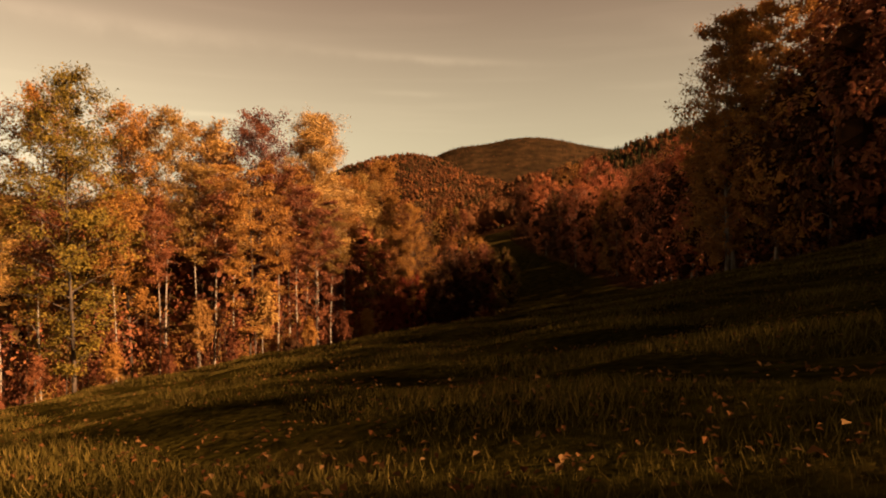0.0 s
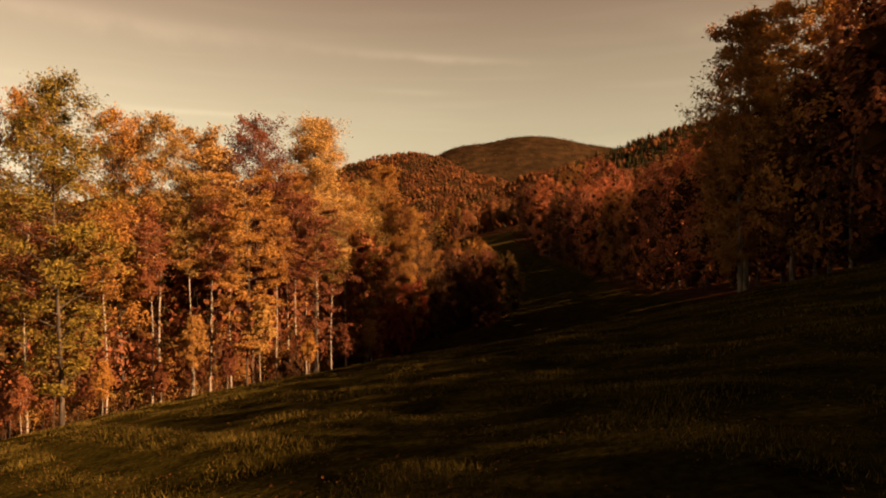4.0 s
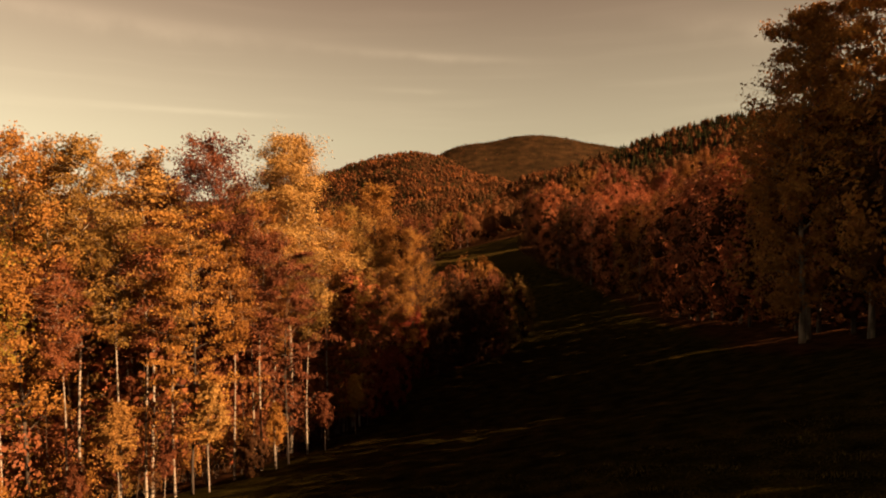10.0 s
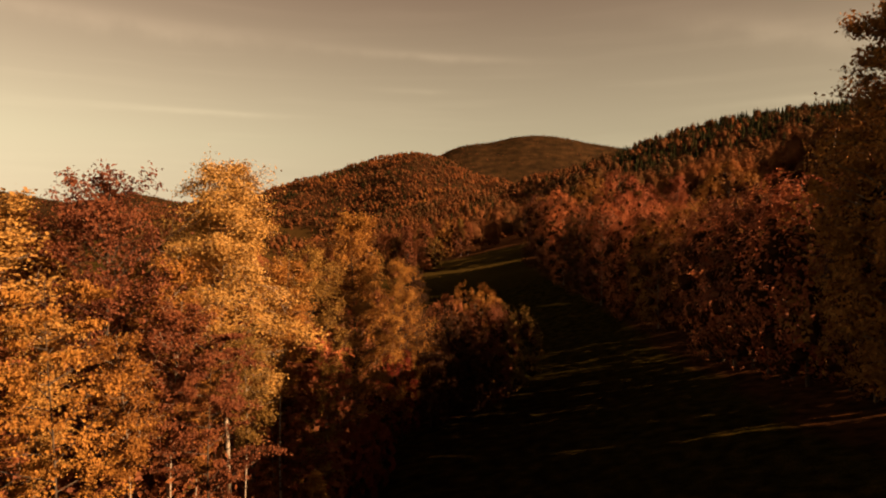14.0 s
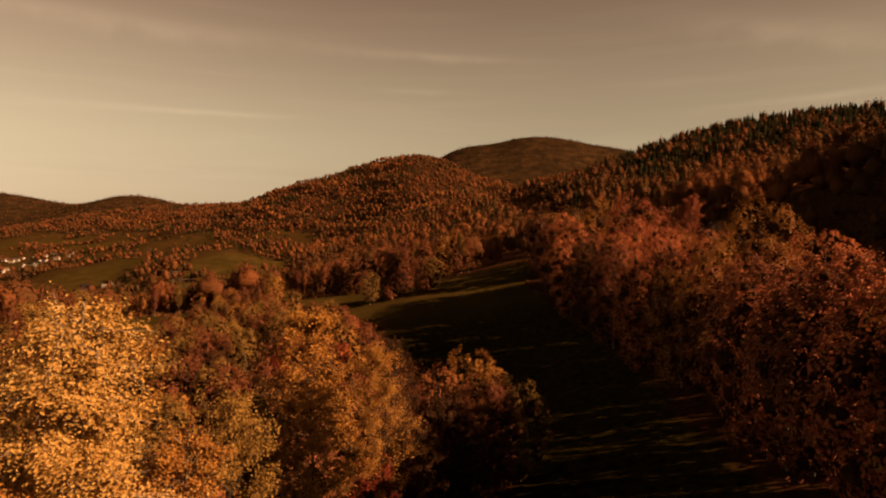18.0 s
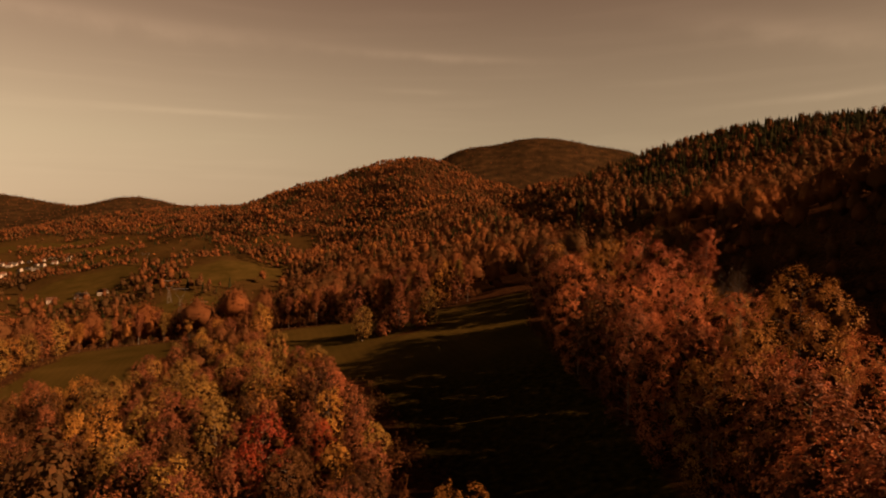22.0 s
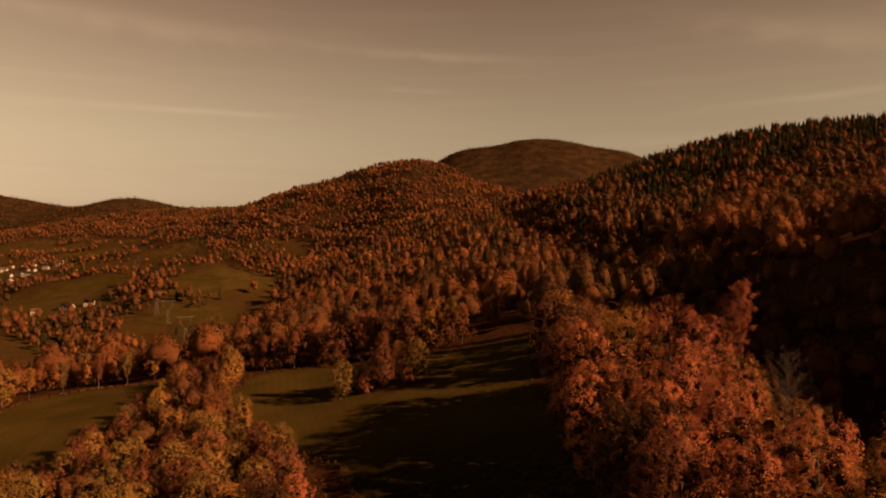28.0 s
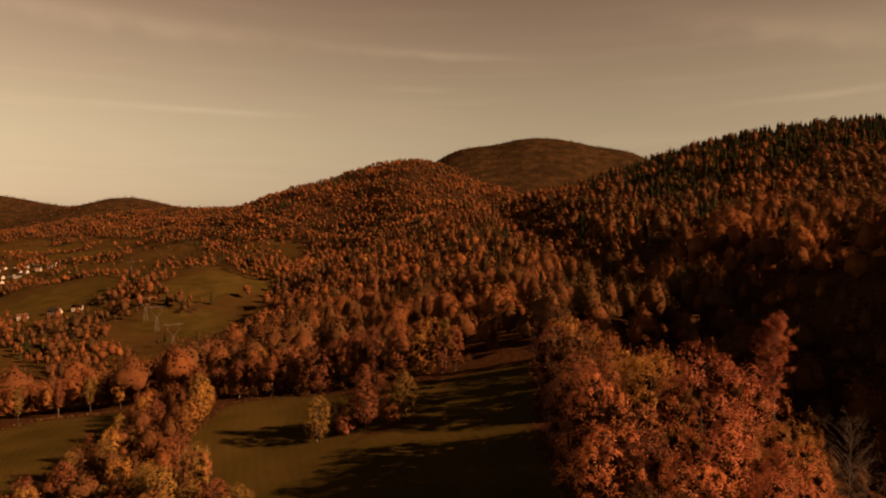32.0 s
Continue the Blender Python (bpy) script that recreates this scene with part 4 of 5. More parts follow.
def crowd(name, places, tall, material, seed, tufts, leafy=0.11, core=None, wide=1.0):
    """Crowns of many trees in one mesh: ragged tufts heaped over a small inner core."""
    r = np.random.default_rng(seed)
    n = len(places)
    foot = np.stack([places[:, 0], places[:, 1], height(places[:, 0], places[:, 1])], 1)
    tall = np.broadcast_to(tall, (n,)) * np.clip(np.exp(r.normal(-0.06, 0.34, n)), 0.45, 1.9)
    px, py = places[:, 0], places[:, 1]
    tall = tall * (1.0 + 0.28 * np.sin(px * 0.11 + 1.9 * np.sin(py * 0.05)) * np.sin(py * 0.095 + 1.3 * np.sin(px * 0.06)))
    tall = np.minimum(tall, 1.75 * np.median(tall))
    # kinds stand together in patches; most crowns dull, a few bright
    stand = 0.5 + 0.25 * np.sin(px * 0.045 + 2.1 * np.sin(py * 0.021)) + 0.25 * np.sin(py * 0.05 + 1.7 * np.sin(px * 0.027 + 1))
    tone = np.clip(0.62 * stand + 0.68 * r.random(n) ** 1.8 - 0.10, 0, 1)
    # tones lowered on the right-hand slopes: their shade is put into the crown colours
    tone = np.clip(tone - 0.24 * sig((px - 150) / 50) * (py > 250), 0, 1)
    slim = np.clip(np.exp(r.normal(-1.02, 0.22, n)), 0.22, 0.55) * wide
    vs, fs, ts, off = [], [], [], 0
    if core is not None:
        base_v, base_f = ico(core)
        k = len(base_v)
        lump = 0.78 + 0.3 * np.sin(base_v[None, :, 0] * 5 + tone[:, None] * 40) * np.sin(base_v[None, :, 1] * 5 + tone[:, None] * 70)
        rad = np.stack([tall * slim * 0.72, tall * slim * 0.72, tall * 0.35], 1)
        narrow = np.stack([1 - 0.42 * np.clip(base_v[:, 2], 0, 1)] * 2 + [np.ones(k)], 1)
        v = (base_v * narrow)[None] * (lump * r.uniform(0.92, 1.06, (n, k)))[:, :, None] * rad[:, None, :] + (foot + np.stack([0 * tall, 0 * tall, tall * 0.53], 1))[:, None, :]
        vs.append(v.reshape(-1, 3))
        fs.append((base_f[None] + (np.arange(n) * k)[:, None, None]).reshape(-1, 3))
        ts.append(np.repeat(tone, k))
        off = n * k
    if tufts:
        d = r.normal(0, 1, (n, tufts, 3))
        d /= np.linalg.norm(d, axis=2, keepdims=True)
        d[:, :, 2] = np.where(d[:, :, 2] < -0.5, -d[:, :, 2], d[:, :, 2])
        lump = 0.78 + 0.3 * np.sin(d[:, :, 0] * 5 + tone[:, None] * 40) * np.sin(d[:, :, 1] * 5 + tone[:, None] * 70)
        narrow = 1 - 0.42 * np.clip(d[:, :, 2:], 0, 1)
        c = d * np.concatenate([narrow, narrow, np.ones_like(narrow)], 2) * lump[:, :, None] * r.uniform(0.85, 1.12, (n, tufts, 1)) * np.stack([tall * slim, tall * slim, tall * 0.46], 1)[:, None, :]
        c = c + (foot + np.stack([0 * tall, 0 * tall, tall * 0.54], 1))[:, None, :]
        nor = d + r.normal(0, 0.16, d.shape)
        u = np.cross(nor, r.normal(0, 1, d.shape))
        u /= np.linalg.norm(u, axis=2, keepdims=True) + 1e-9
        w = np.cross(nor, u)
        w /= np.linalg.norm(w, axis=2, keepdims=True) + 1e-9
        size = (tall[:, None, None] * leafy) * r.uniform(0.5, 1.3, (n, tufts, 1))
        v = np.stack([c - u * size, c - w * size * 0.8, c + u * size * r.uniform(0.6, 1.2, size.shape), c + w * size * r.uniform(0.5, 1.0, size.shape)], 2)
        k = np.arange(n * tufts)[:, None] * 4 + off
        vs.append(v.reshape(-1, 3))
        fs.append(np.concatenate([k + np.array([0, 1, 2]), k + np.array([0, 2, 3])]))
        ts.append(np.repeat(tone, tufts * 4))
    me = big_mesh(name, np.concatenate(vs), np.concatenate(fs), material, core is not None)
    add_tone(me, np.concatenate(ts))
    return new(name, me)


def spruces(name, places, tall, material, seed):
    """Narrow spruces: three ragged skirts on one spire each."""
    r = np.random.default_rng(seed)
    n, sides = len(places), 6
    z = height(places[:, 0], places[:, 1])
    tall = np.broadcast_to(tall, (n,)) * r.uniform(0.7, 1.25, n)
    vs, fs, off = [], [], 0
    for low, high, wide in ((0.08, 0.55, 0.17), (0.32, 0.8, 0.125), (0.6, 1.0, 0.08)):
        a = np.arange(sides) * 2 * math.pi / sides + r.uniform(0, 1, (n, 1))
        rr = tall[:, None] * wide * r.uniform(0.6, 1.3, (n, sides))
        ring = np.stack([np.cos(a) * rr, np.sin(a) * rr, tall[:, None] * (low + r.uniform(-0.03, 0.03, (n, sides)))], -1)
        tip = np.stack([np.zeros(n), np.zeros(n), tall * high], -1)[:, None, :]
        v = np.concatenate([ring, tip], 1) + np.stack([places[:, 0], places[:, 1], z], 1)[:, None, :]
        f = np.array([(s, (s + 1) % sides, sides) for s in range(sides)])
        vs.append(v.reshape(-1, 3))
        fs.append((f[None] + (np.arange(n) * (sides + 1))[:, None, None] + off).reshape(-1, 3))
        off += n * (sides + 1)
    me = big_mesh(name, np.concatenate(vs), np.concatenate(fs), material, False)
    add_tone(me, np.tile(np.repeat(r.random(n), sides + 1), 3))
    return new(name, me)


def wood_places(y0, y1, x_lo, x_hi, gap, seed, wedge=0.82):
    r = np.random.default_rng(seed)
    ax, ay = np.meshgrid(np.arange(x_lo, x_hi, gap), np.arange(y0, y1, gap))
    ax[1::2] += gap / 2
    loose = 0.42 if gap < 20 else 1.1
    x, y = ax.ravel() + r.uniform(-loose, loose, ax.size) * gap, ay.ravel() + r.uniform(-loose, loose, ay.size) * gap
    ok = (np.abs(x) < wedge * y + 60) & (open_land(x, y) == 0)
    # the backs of the hills are thinner
    falls = height(x, y + 15) < height(x, y - 15) - 2.5
    ok &= ~falls | (r.random(x.size) < 0.35)
    # the left valley floor is half open
    valley = (x < -165 - 0.12 * (y - 480)) & (y > 480) & (y < 2700) & (height(x, y) < 25)
    patch = np.sin(x * 0.013 + 1.1) * np.sin(y * 0.011 + x * 0.004) + 0.5 * np.sin(x * 0.031 + y * 0.027)
    ok &= ~valley | (patch > 0.08) & (r.random(x.size) < 0.8) | (r.random(x.size) < 0.05)
    return np.stack([x[ok], y[ok]], 1)


def outside(places, polys):
    ok = np.ones(len(places), bool)
    for p in polys:
        ok &= ~inside(places[:, 0], places[:, 1], p)
    return places[ok]


DONE = [LEFT_WOOD, GROVE, UPPER_EDGE]
around = outside(wood_places(60, 520, -420, 480, 9.6, 31, 0.9), DONE)
around = around[~((around[:, 0] < 62) & (around[:, 0] > -108) & (around[:, 1] < 302))]
around = around[~((around[:, 0] < 20) & (around[:, 0] > -155) & (around[:, 1] < 326))]
hollow = (around[:, 0] > 60) & (around[:, 0] < 140) & (around[:, 1] > 90) & (around[:, 1] < 345)
low_wood, around = around[hollow], around[~hollow]
bank = (around[:, 0] < 75) & (around[:, 0] > -170) & (around[:, 1] < 400)
bank_wood, around = around[bank], around[~bank]
in_view = np.abs(around[:, 0]) < 0.72 * (around[:, 1] - 97) + 90
near, aside = around[in_view], around[~in_view]
mid = wood_places(520, 1150, -900, 950, 9.4, 32)
far = wood_places(1150, 2750, -2300, 1700, 11.6, 33)
last = wood_places(2750, 4300, -3500, 3400, 25.0, 34, 0.85)


def is_spruce(p, seed, share):
    r = np.random.default_rng(seed)
    ridge = (p[:, 0] > 230) & (p[:, 1] > 700)
    stand = (np.sin(p[:, 0] * 0.019 + 0.7) * np.sin(p[:, 1] * 0.015 + 1.9)) > 0.62
    bank = (p[:, 0] < 60) & (p[:, 1] < 420)
    return ~bank & (r.random(len(p)) < share) | ~bank & (ridge & (r.random(len(p)) < 0.65)) | ~bank & (stand & (r.random(len(p)) < 0.6))


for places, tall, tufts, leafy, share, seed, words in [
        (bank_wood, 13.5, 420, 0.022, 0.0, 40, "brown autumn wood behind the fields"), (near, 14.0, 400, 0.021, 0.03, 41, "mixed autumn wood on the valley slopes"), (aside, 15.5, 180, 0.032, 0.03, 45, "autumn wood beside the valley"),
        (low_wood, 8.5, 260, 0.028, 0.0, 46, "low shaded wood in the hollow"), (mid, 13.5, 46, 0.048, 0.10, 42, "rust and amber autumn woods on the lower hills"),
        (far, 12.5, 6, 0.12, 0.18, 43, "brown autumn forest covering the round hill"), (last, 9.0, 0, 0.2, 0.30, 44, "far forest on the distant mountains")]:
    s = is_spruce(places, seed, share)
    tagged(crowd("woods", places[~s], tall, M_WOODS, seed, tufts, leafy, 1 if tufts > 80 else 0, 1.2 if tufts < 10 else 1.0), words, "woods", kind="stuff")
    if s.any():
        tagged(spruces("spruce_woods", places[s], tall * 1.05, M_SPRUCE, seed + 10), "dark spruces standing among the autumn woods", "woods", kind="stuff")
tagged(crowd("woods", np.array(low_spots), 8.5, M_WOODS, 48, 420, 0.022, 1), "low autumn wood on the slope above the meadow", "woods", kind="stuff")
# woods that close the valley sides beyond the view
beyond = np.array(scatter([(-220, -150), (-50, -150), (-42, -10), (-34, 34), (-82, 58), (-115, 118), (-220, 160)], 9.0, 71) + scatter([(64, -150), (230, -150), (230, 95), (64, 95)], 9.0, 72)
                  + scatter([(-50, -180), (66, -180), (66, -152), (-50, -152)], 11.5, 73))
tagged(crowd("woods", beyond, 12.0, M_WOODS, 49, 70, 0.05, 0), "autumn wood round the head of the meadow", "woods", kind="stuff")
tagged(crowd("woods", np.array(scatter(UPPER_EDGE, 6.0, 76)), 7.5, M_WOODS, 77, 150, 0.035, 0), "low autumn wood filling the upper slope", "woods", kind="stuff")
FRONT = [(-37, 35.8), (-27.8, 37.8), (-20.8, 44.8), (-11.8, 55.5), (-5, 75), (-9, 80), (-15, 64), (-24, 52), (-39, 44)]
BEHIND = [(-38, 38), (-29, 41), (-22, 47.5), (-13, 58.5), (-7, 76), (-11, 80), (-17, 66), (-26, 55), (-41, 47)]
for zone, colour, tall, gap, seed, words in ((FRONT, "rust", 4.2, 2.1, 57, "rusty undergrowth along the wood edge"), (FRONT, "dusk", 1.7, 1.1, 60, "low brown scrub along the wood edge"), (FRONT, "amber", 3.2, 2.6, 59, "tan undergrowth along the wood edge"),
                                             (FRONT, "olive", 2.6, 2.2, 82, "yellowed brush along the wood edge"), (FRONT, "rust", 5.5, 3.6, 84, "leafy brush along the wood edge"), (BEHIND, "rust", 8.0, 2.7, 63, "tall rusty thicket behind the first stems"), (BEHIND, "olive", 6.0, 4.0, 65, "yellowing brushwood behind the first stems")):
    tagged(crowd("undergrowth", np.array(scatter(zone, gap, seed)), tall, LEAF[colour], seed + 1, 520 if tall > 2 else 110, 0.016 if tall > 2 else 0.035), words, "undergrowth", kind="stuff")


def stems(name, places, material, seed):
    """Thin upright stems, three-sided, slightly leaning."""
    r = np.random.default_rng(seed)
    n = len(places)
    foot = np.stack([places[:, 0], places[:, 1], height(places[:, 0], places[:, 1]) - 0.1], 1)
    tall, thick = r.uniform(3.5, 11, n), r.uniform(0.012, 0.032, n)
    lean = np.concatenate([r.normal(0, 0.07, (n, 2)), np.ones((n, 1))], 1)
    bow = np.concatenate([r.normal(0, 0.03, (n, 2)), np.zeros((n, 1))], 1)
    vs = []
    for s in (0.0, 0.5, 1.0):
        for k in range(3):
            out = np.array([math.cos(k * 2.094), math.sin(k * 2.094), 0])
            vs.append(foot + lean * (tall * s)[:, None] + bow * (tall * s * (1 - s) * 4)[:, None] + out * (thick * (1.05 - 0.8 * s))[:, None])
    v = np.stack(vs, 1).reshape(-1, 3)
    f = np.array([(q * 3 + k, q * 3 + (k + 1) % 3, q * 3 + 3 + (k + 1) % 3, q * 3 + 3 + k) for q in range(2) for k in range(3)])
    return new(name, big_mesh(name, v, (f[None] + (np.arange(n) * 9)[:, None, None]).reshape(-1, 4), material, True))


tagged(stems("stems", np.array(scatter(FRONT, 1.35, 67) + scatter(BEHIND, 1.5, 68)), M_BARK, 69), "thin dark stems crowding the wood edge", "stems", kind="stuff")
# rough dry grass along the field banks
verge = []
for poly, first, last_one in ((NEAR_FIELD, 0, 7), (LEFT_FIELD, 3, 9), (MEADOW, 7, 10), (MEADOW, 14, 16)):
    for (x0, y0), (x1, y1) in zip(poly[first:last_one], poly[first + 1:last_one + 1]):
        k = int(math.hypot(x1 - x0, y1 - y0) / 0.55)
        verge += [(x0 + (x1 - x0) * q / k + rp.gauss(0, 0.6), y0 + (y1 - y0) * q / k + rp.gauss(0, 0.6)) for q in range(k)]
tagged(crowd("verge_grass", np.array(verge), 0.9, M_DRY, 58, 14, 0.16, None), "rusty dry grass along the field banks", "grass", kind="stuff")
# brushwood that fills the foot of the near woods
FAR_WALL = [(-160, 328), (-104, 326), (-64, 311), (16, 294), (18, 308), (-64, 328), (-104, 342), (-160, 342)]
tagged(crowd("woods", np.array(hidden_spots), 15.0, M_WOODS, 47, 560, 0.023), "autumn trees in the depth of the wood", "woods", kind="stuff")
SIDE = [(-210, 180), (-154, 180), (-146, 215), (-148, 250), (-152, 286), (-150, 312), (-128, 326), (-128, 336), (-210, 336)]
tagged(crowd("woods", np.array(scatter(SIDE, 7.0, 78)), 12.0, M_WOODS, 79, 260, 0.028, 0), "autumn wood beyond the lower field", "woods", kind="stuff")
BANK = [(-5, 112), (-9, 150), (-19, 180), (-30, 210), (-24, 213), (-13, 183), (-3, 153), (1, 116)]
tagged(crowd("brushwood", np.array(scatter(BANK, 2.6, 80)), 4.2, M_WOODS, 81, 220, 0.02), "brown brushwood along the meadow bank", "brushwood", kind="stuff")
STRIP = [(-28, 214), (-50, 241), (-63, 268), (-67, 304), (-94, 306), (-85, 268), (-86, 240), (-92, 212), (-60, 204)]
tagged(crowd("woods", np.array(scatter(STRIP, 5.0, 74)), 6.0, M_WOODS, 75, 420, 0.024, 1), "rusty twiggy young wood between the fields", "woods", kind="stuff")
brush = np.array(scatter(FAR_WALL, 3.2, 55) + scatter(LEFT_WOOD, 3.4, 51) + scatter(UPPER_EDGE, 4.2, 52) + scatter(GROVE, 4.0, 53))
tagged(crowd("brushwood", brush, 5.0, M_WOODS, 54, 80, 0.038, None), "rusty brushwood at the foot of the woods", "brushwood", kind="stuff")


# ---- grass and fallen leaves on the near meadow ----
def blades(name, count, x0, x1, y0, y1, tall, seed, material, power):
    r = np.random.default_rng(seed)
    y = y0 + (y1 - y0) * r.random(count) ** power
    x = r.uniform(-1, 1, count) * (2.2 + (y - y0) * 0.9)
    x = np.clip(x, x0, x1)
    ok = inside(x, y, MEADOW)
    x, y = x[ok], y[ok]
    n = len(x)
    z = height(x, y) - 0.02
    tuft = 0.6 + 0.5 * np.sin(x * 1.7 + np.sin(y * 1.1) * 2) * np.sin(y * 1.3 + x * 0.6)
    h = tall * r.uniform(0.4, 1.3, n) * (0.5 + tuft) * (1 + y / 90)
    a = r.uniform(0, 6.28, n)
    w = h * 0.045 * (1 + y / 11)
    lean = r.normal(0, 0.35, (n, 2)) * h[:, None]
    dx, dy = np.cos(a) * w, np.sin(a) * w
    v = np.stack([np.stack([x - dx, y - dy, z], 1), np.stack([x + dx, y + dy, z], 1),
                  np.stack([x + lean[:, 0], y + lean[:, 1], z + h], 1)], 1).reshape(-1, 3)
    me = big_mesh(name, v, np.arange(n * 3).reshape(-1, 3), material)
    add_tone(me, np.repeat(np.clip(0.5 * tuft + r.normal(0.1, 0.25, n), 0, 1), 3))
    return new(name, me)


tagged(blades("grass", 330000, -45, 36, 0.3, 36, 0.055, 61, M_GRASS, 1.7), "uneven olive meadow grass with dry straw stalks", "grass", kind="stuff")


def litter(name, count, seed):
    r = np.random.default_rng(seed)
    y = 2 + 34 * r.random(count) ** 1.5
    x = r.uniform(-1, 1, count) * (3 + y * 0.8)
    ok = inside(x, y, MEADOW)
    x, y = x[ok], y[ok]
    n = len(x)
    c = np.stack([x, y, height(x, y) + r.uniform(0.02, 0.09, n)], 1)
    u = r.normal(0, 1, (n, 3)) * np.array([1, 1, 0.35])
    u /= np.linalg.norm(u, axis=1, keepdims=True)
    w = np.cross(u, r.normal(0, 0.3, (n, 3)) + np.array([0, 0, 1]))
    w /= np.linalg.norm(w, axis=1, keepdims=True)
    s = r.uniform(0.010, 0.024, (n, 1))
    curl = np.array([0, 0, 1]) * s * 0.4
    v = np.stack([c - u * s, c - w * s * 0.7 + curl, c + u * s, c + w * s * 0.7 + curl], 1).reshape(-1, 3)
    me = big_mesh(name, v, np.arange(n * 4).reshape(-1, 4), M_FALLEN)
    add_tone(me, np.repeat(r.random(n), 4))
    return new(name, me)


tagged(litter("fallen_leaves", 9000, 62), "tan and orange fallen leaves lying in the grass", "leaves", kind="stuff")


# ---- power line and houses in the valley ----
M_STEEL = plain_material("galvanised_steel", (0.10, 0.09, 0.08), (0.17, 0.155, 0.135), 0.5, 0.6, 0.3)
M_WALL = plain_material("white_plaster", (0.24, 0.21, 0.18), (0.36, 0.33, 0.29), 0.4, 0.8)
M_ROOF = plain_material("roof_tiles", (0.10, 0.05, 0.035), (0.20, 0.10, 0.06), 2.0, 0.8)
M_DARKROOF = plain_material("slate_roof", (0.10, 0.10, 0.10), (0.20, 0.19, 0.18), 2.0, 0.6)
M_PANE = plain_material("window_pane", (0.02, 0.02, 0.025), (0.05, 0.05, 0.055), 1.0, 0.15)


def part(name, bm, material, parent, label=""):
    me = bpy.data.meshes.new(name)
    bm.to_mesh(me)
    bm.free()
    me.materials.append(material)
    ob = new(name, me)
    ob.parent = parent
    return tagged(ob, label)


def beam(bm, a, b, r):
    a, b = Vector(a), Vector(b)
    m = Matrix.Translation((a + b) / 2) @ (b - a).to_track_quat("Z", "Y").to_matrix().to_4x4()
    bmesh.ops.create_cone(bm, cap_ends=True, segments=4, radius1=r, radius2=r, depth=(b - a).length, matrix=m)


def box(bm, lo, hi):
    m = Matrix.Translation([(a + b) / 2 for a, b in zip(lo, hi)]) @ Matrix.Diagonal([b - a for a, b in zip(lo, hi)] + [1])
    bmesh.ops.create_cube(bm, size=1, matrix=m)


def build_pylon():
    """Lattice pylon with a goblet head, 36 m high."""
    top = new("power_pylon")
    for sx in (-1, 1):
        for sy in (-1, 1):
            bm = bmesh.new()
            beam(bm, (sx * 3, sy * 3, -1), (sx * 0.9, sy * 0.9, 20), 0.112)
            part("leg", bm, M_STEEL, top)
    bm = bmesh.new()
    for k in range(6):
        z0, z1 = k * 3.3, k * 3.3 + 3.3
        w0, w1 = 3 - 2.1 * z0 / 20, 3 - 2.1 * z1 / 20
        for s in (-1, 1):
            beam(bm, (-w0, s * w0, z0), (w1, s * w1, z1), 0.049)
            beam(bm, (w0, s * w0, z0), (-w1, s * w1, z1), 0.049)
            beam(bm, (s * w0, -w0, z0), (s * w1, w1, z1), 0.049)
            beam(bm, (s * w0, w0, z0), (s * w1, -w1, z1), 0.049)
    part("lattice", bm, M_STEEL, top)
    for s in (-1, 1):
        bm = bmesh.new()
        beam(bm, (s * 0.9, 0, 20), (s * 6.5, 0, 27), 0.196)
        beam(bm, (s * 6.5, 0, 27), (s * 5.6, 0, 34), 0.168)
        beam(bm, (s * 5.6, 0, 34), (s * 6.6, 0, 37), 0.098)
        part("fork_arm", bm, M_STEEL, top)
    bm = bmesh.new()
    for dz in (0, 1.1):
        beam(bm, (-10.5, 0, 33 + dz), (10.5, 0, 33 + dz), 0.140)
    for k in range(14):
        beam(bm, (-10.5 + 1.5 * k, 0, 33 + (k % 2) * 1.1), (-9 + 1.5 * k, 0, 33 + ((k + 1) % 2) * 1.1), 0.063)
    part("crossarm", bm, M_STEEL, top)
    for x in (-9.5, 0, 9.5):
        bm = bmesh.new()
        beam(bm, (x, 0, 33), (x, 0, 29.6), 0.098)
        part("insulator", bm, M_PANE, top)
    return tagged(top, "grey steel lattice power pylon above valley woods", "pylon", "power line pylons")


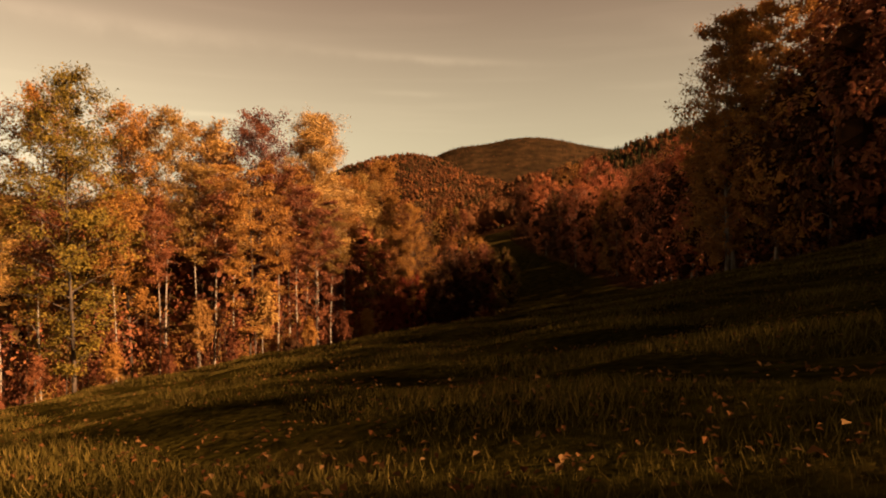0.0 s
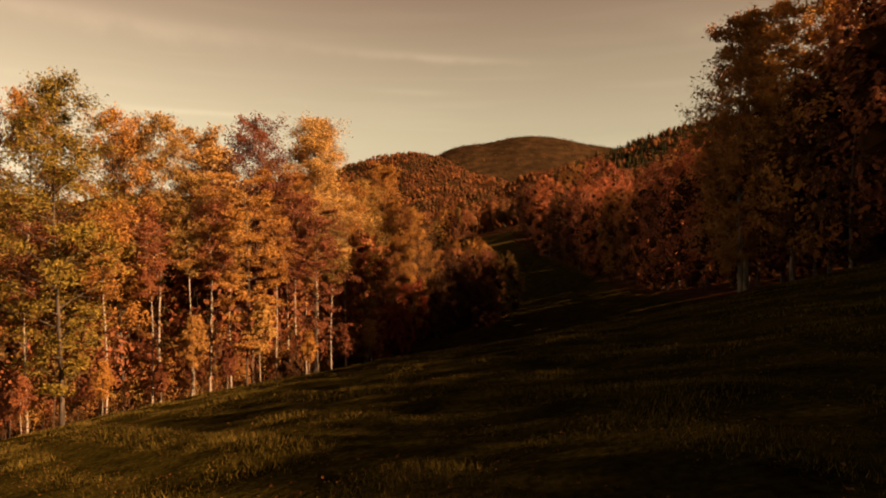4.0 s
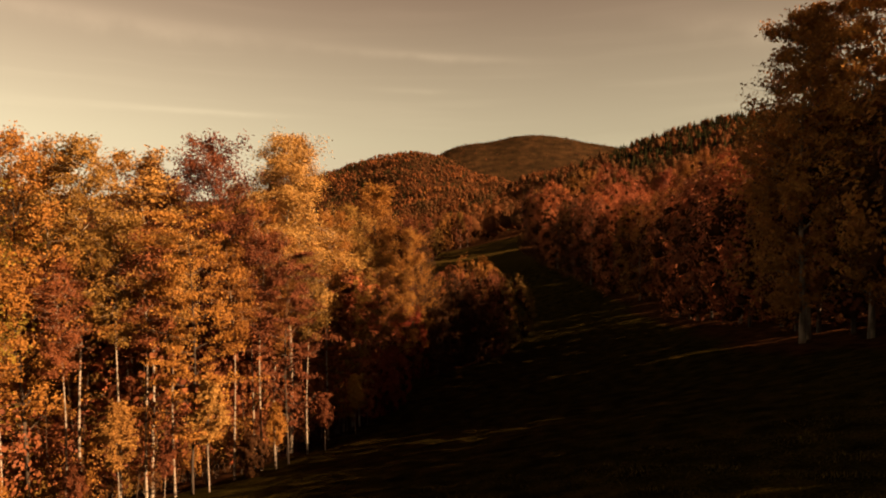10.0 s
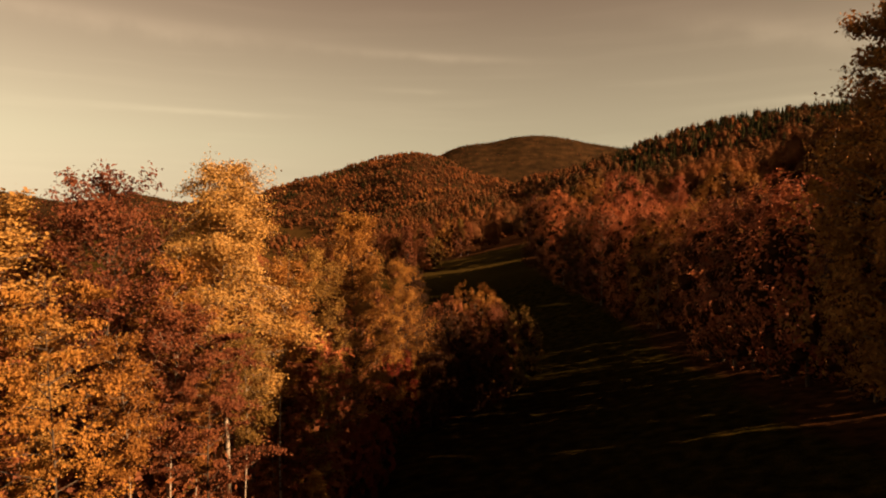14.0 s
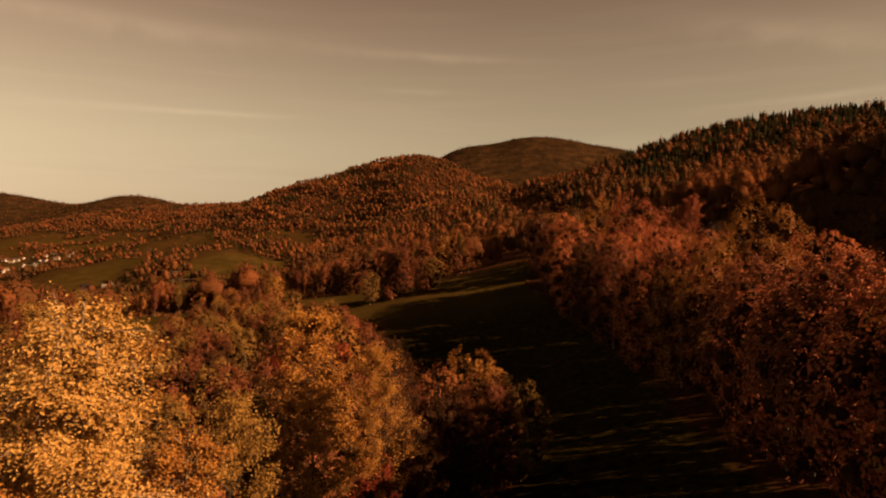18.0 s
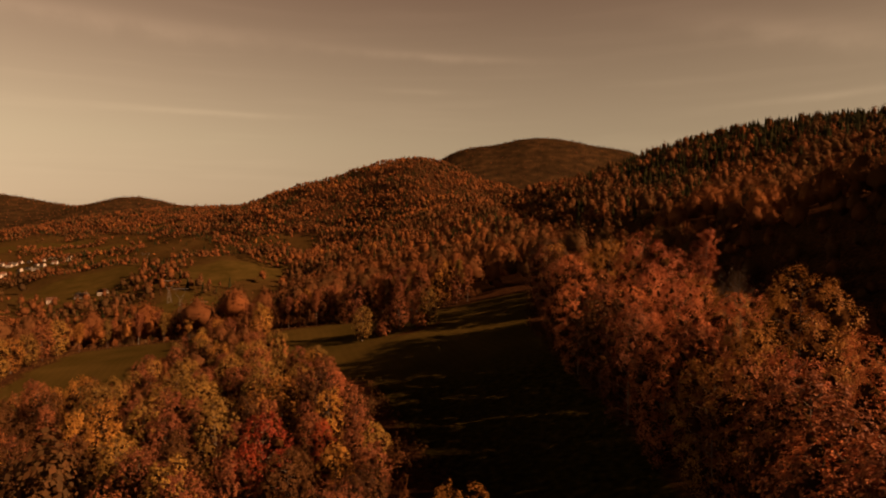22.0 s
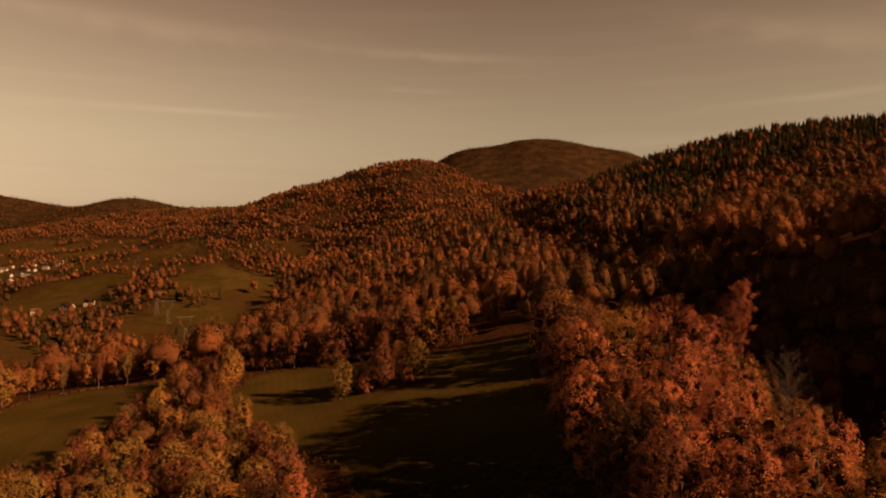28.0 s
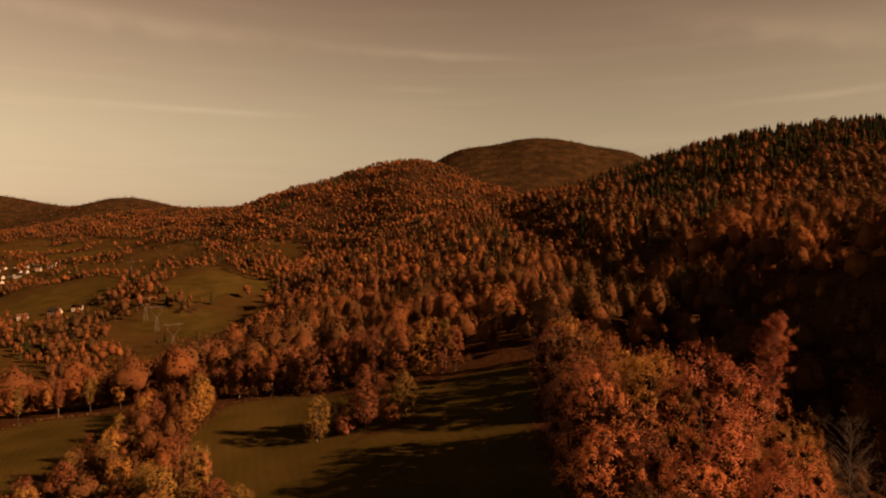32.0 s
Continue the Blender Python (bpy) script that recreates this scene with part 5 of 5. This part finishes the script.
def build_house(name, w, d, h, roof, wall_words):
    top = new(name)
    bm = bmesh.new()
    box(bm, (-w / 2, -d / 2, -1.5), (w / 2, d / 2, h))
    peak = d * 0.42
    for s in (-1, 1):
        f = [bm.verts.new((s * w / 2, -d / 2, h)), bm.verts.new((s * w / 2, d / 2, h)), bm.verts.new((s * w / 2, 0, h + peak))]
        bm.faces.new(f)
    part("wall", bm, M_WALL, top)
    bm = bmesh.new()
    for s in (-1, 1):
        a, b = Vector((0, s * (d / 2 + 0.5), h - 0.3)), Vector((0, 0, h + peak + 0.15))
        for x0 in (-w / 2 - 0.4,):
            q = [bm.verts.new((x, p.y, p.z)) for x, p in ((x0, a), (-x0, a), (-x0, b), (x0, b))]
            face = bm.faces.new(q)
    bmesh.ops.solidify(bm, geom=bm.faces[:], thickness=0.2)
    r = part("roof", bm, roof, top)
    bm = bmesh.new()
    box(bm, (w * 0.2, -0.4, h + peak * 0.5), (w * 0.2 + 0.7, 0.4, h + peak + 1.1))
    part("chimney", bm, M_ROOF, r)
    for s in (-1, 1):
        for k in range(3):
            bm = bmesh.new()
            x = (k - 1) * w * 0.3
            box(bm, (x - 0.55, s * d / 2 - 0.06, 1.0), (x + 0.55, s * d / 2 + 0.06, 2.4))
            part("window", bm, M_PANE, top)
    return tagged(top, wall_words, "house", "houses in the valley")


pylon = build_pylon()
pylon.matrix_basis = pose(-253, 703, float(height(-253, 703)), 0, 0, 32)
pylon.scale = (0.82, 0.82, 0.82)
for x, y, turn in [(-314, 802, 32), (-343, 837, 32), (-640, 1400, 32)]:
    copy_thing(pylon, pose(x, y, float(height(x, y)), 0, 0, turn))
rh = random.Random(77)
h1 = build_house("house", 12, 8, 4.2, M_ROOF, "white-walled house with a brown tiled roof")
h1.matrix_basis = pose(-469, 916, float(height(-469, 916)), 0, 0, 12)
h2 = build_house("house", 16, 9, 3.6, M_DARKROOF, "long white house with a grey roof")
h2.matrix_basis = pose(-492, 905, float(height(-492, 905)), 0, 0, -8)
copy_thing(h1, pose(-530, 900, float(height(-530, 900)), 0, 0, 30))
for k in range(46):
    x, y = rh.uniform(-1230, -930), rh.uniform(1420, 1720)
    copy_thing(rh.choice((h1, h1, h2)), pose(x, y, float(height(x, y)), 0, 0, rh.uniform(-40, 40)))

for pat, _ in PATTERNS.values():
    for o in (*pat.children_recursive, pat):
        bpy.data.objects.remove(o)
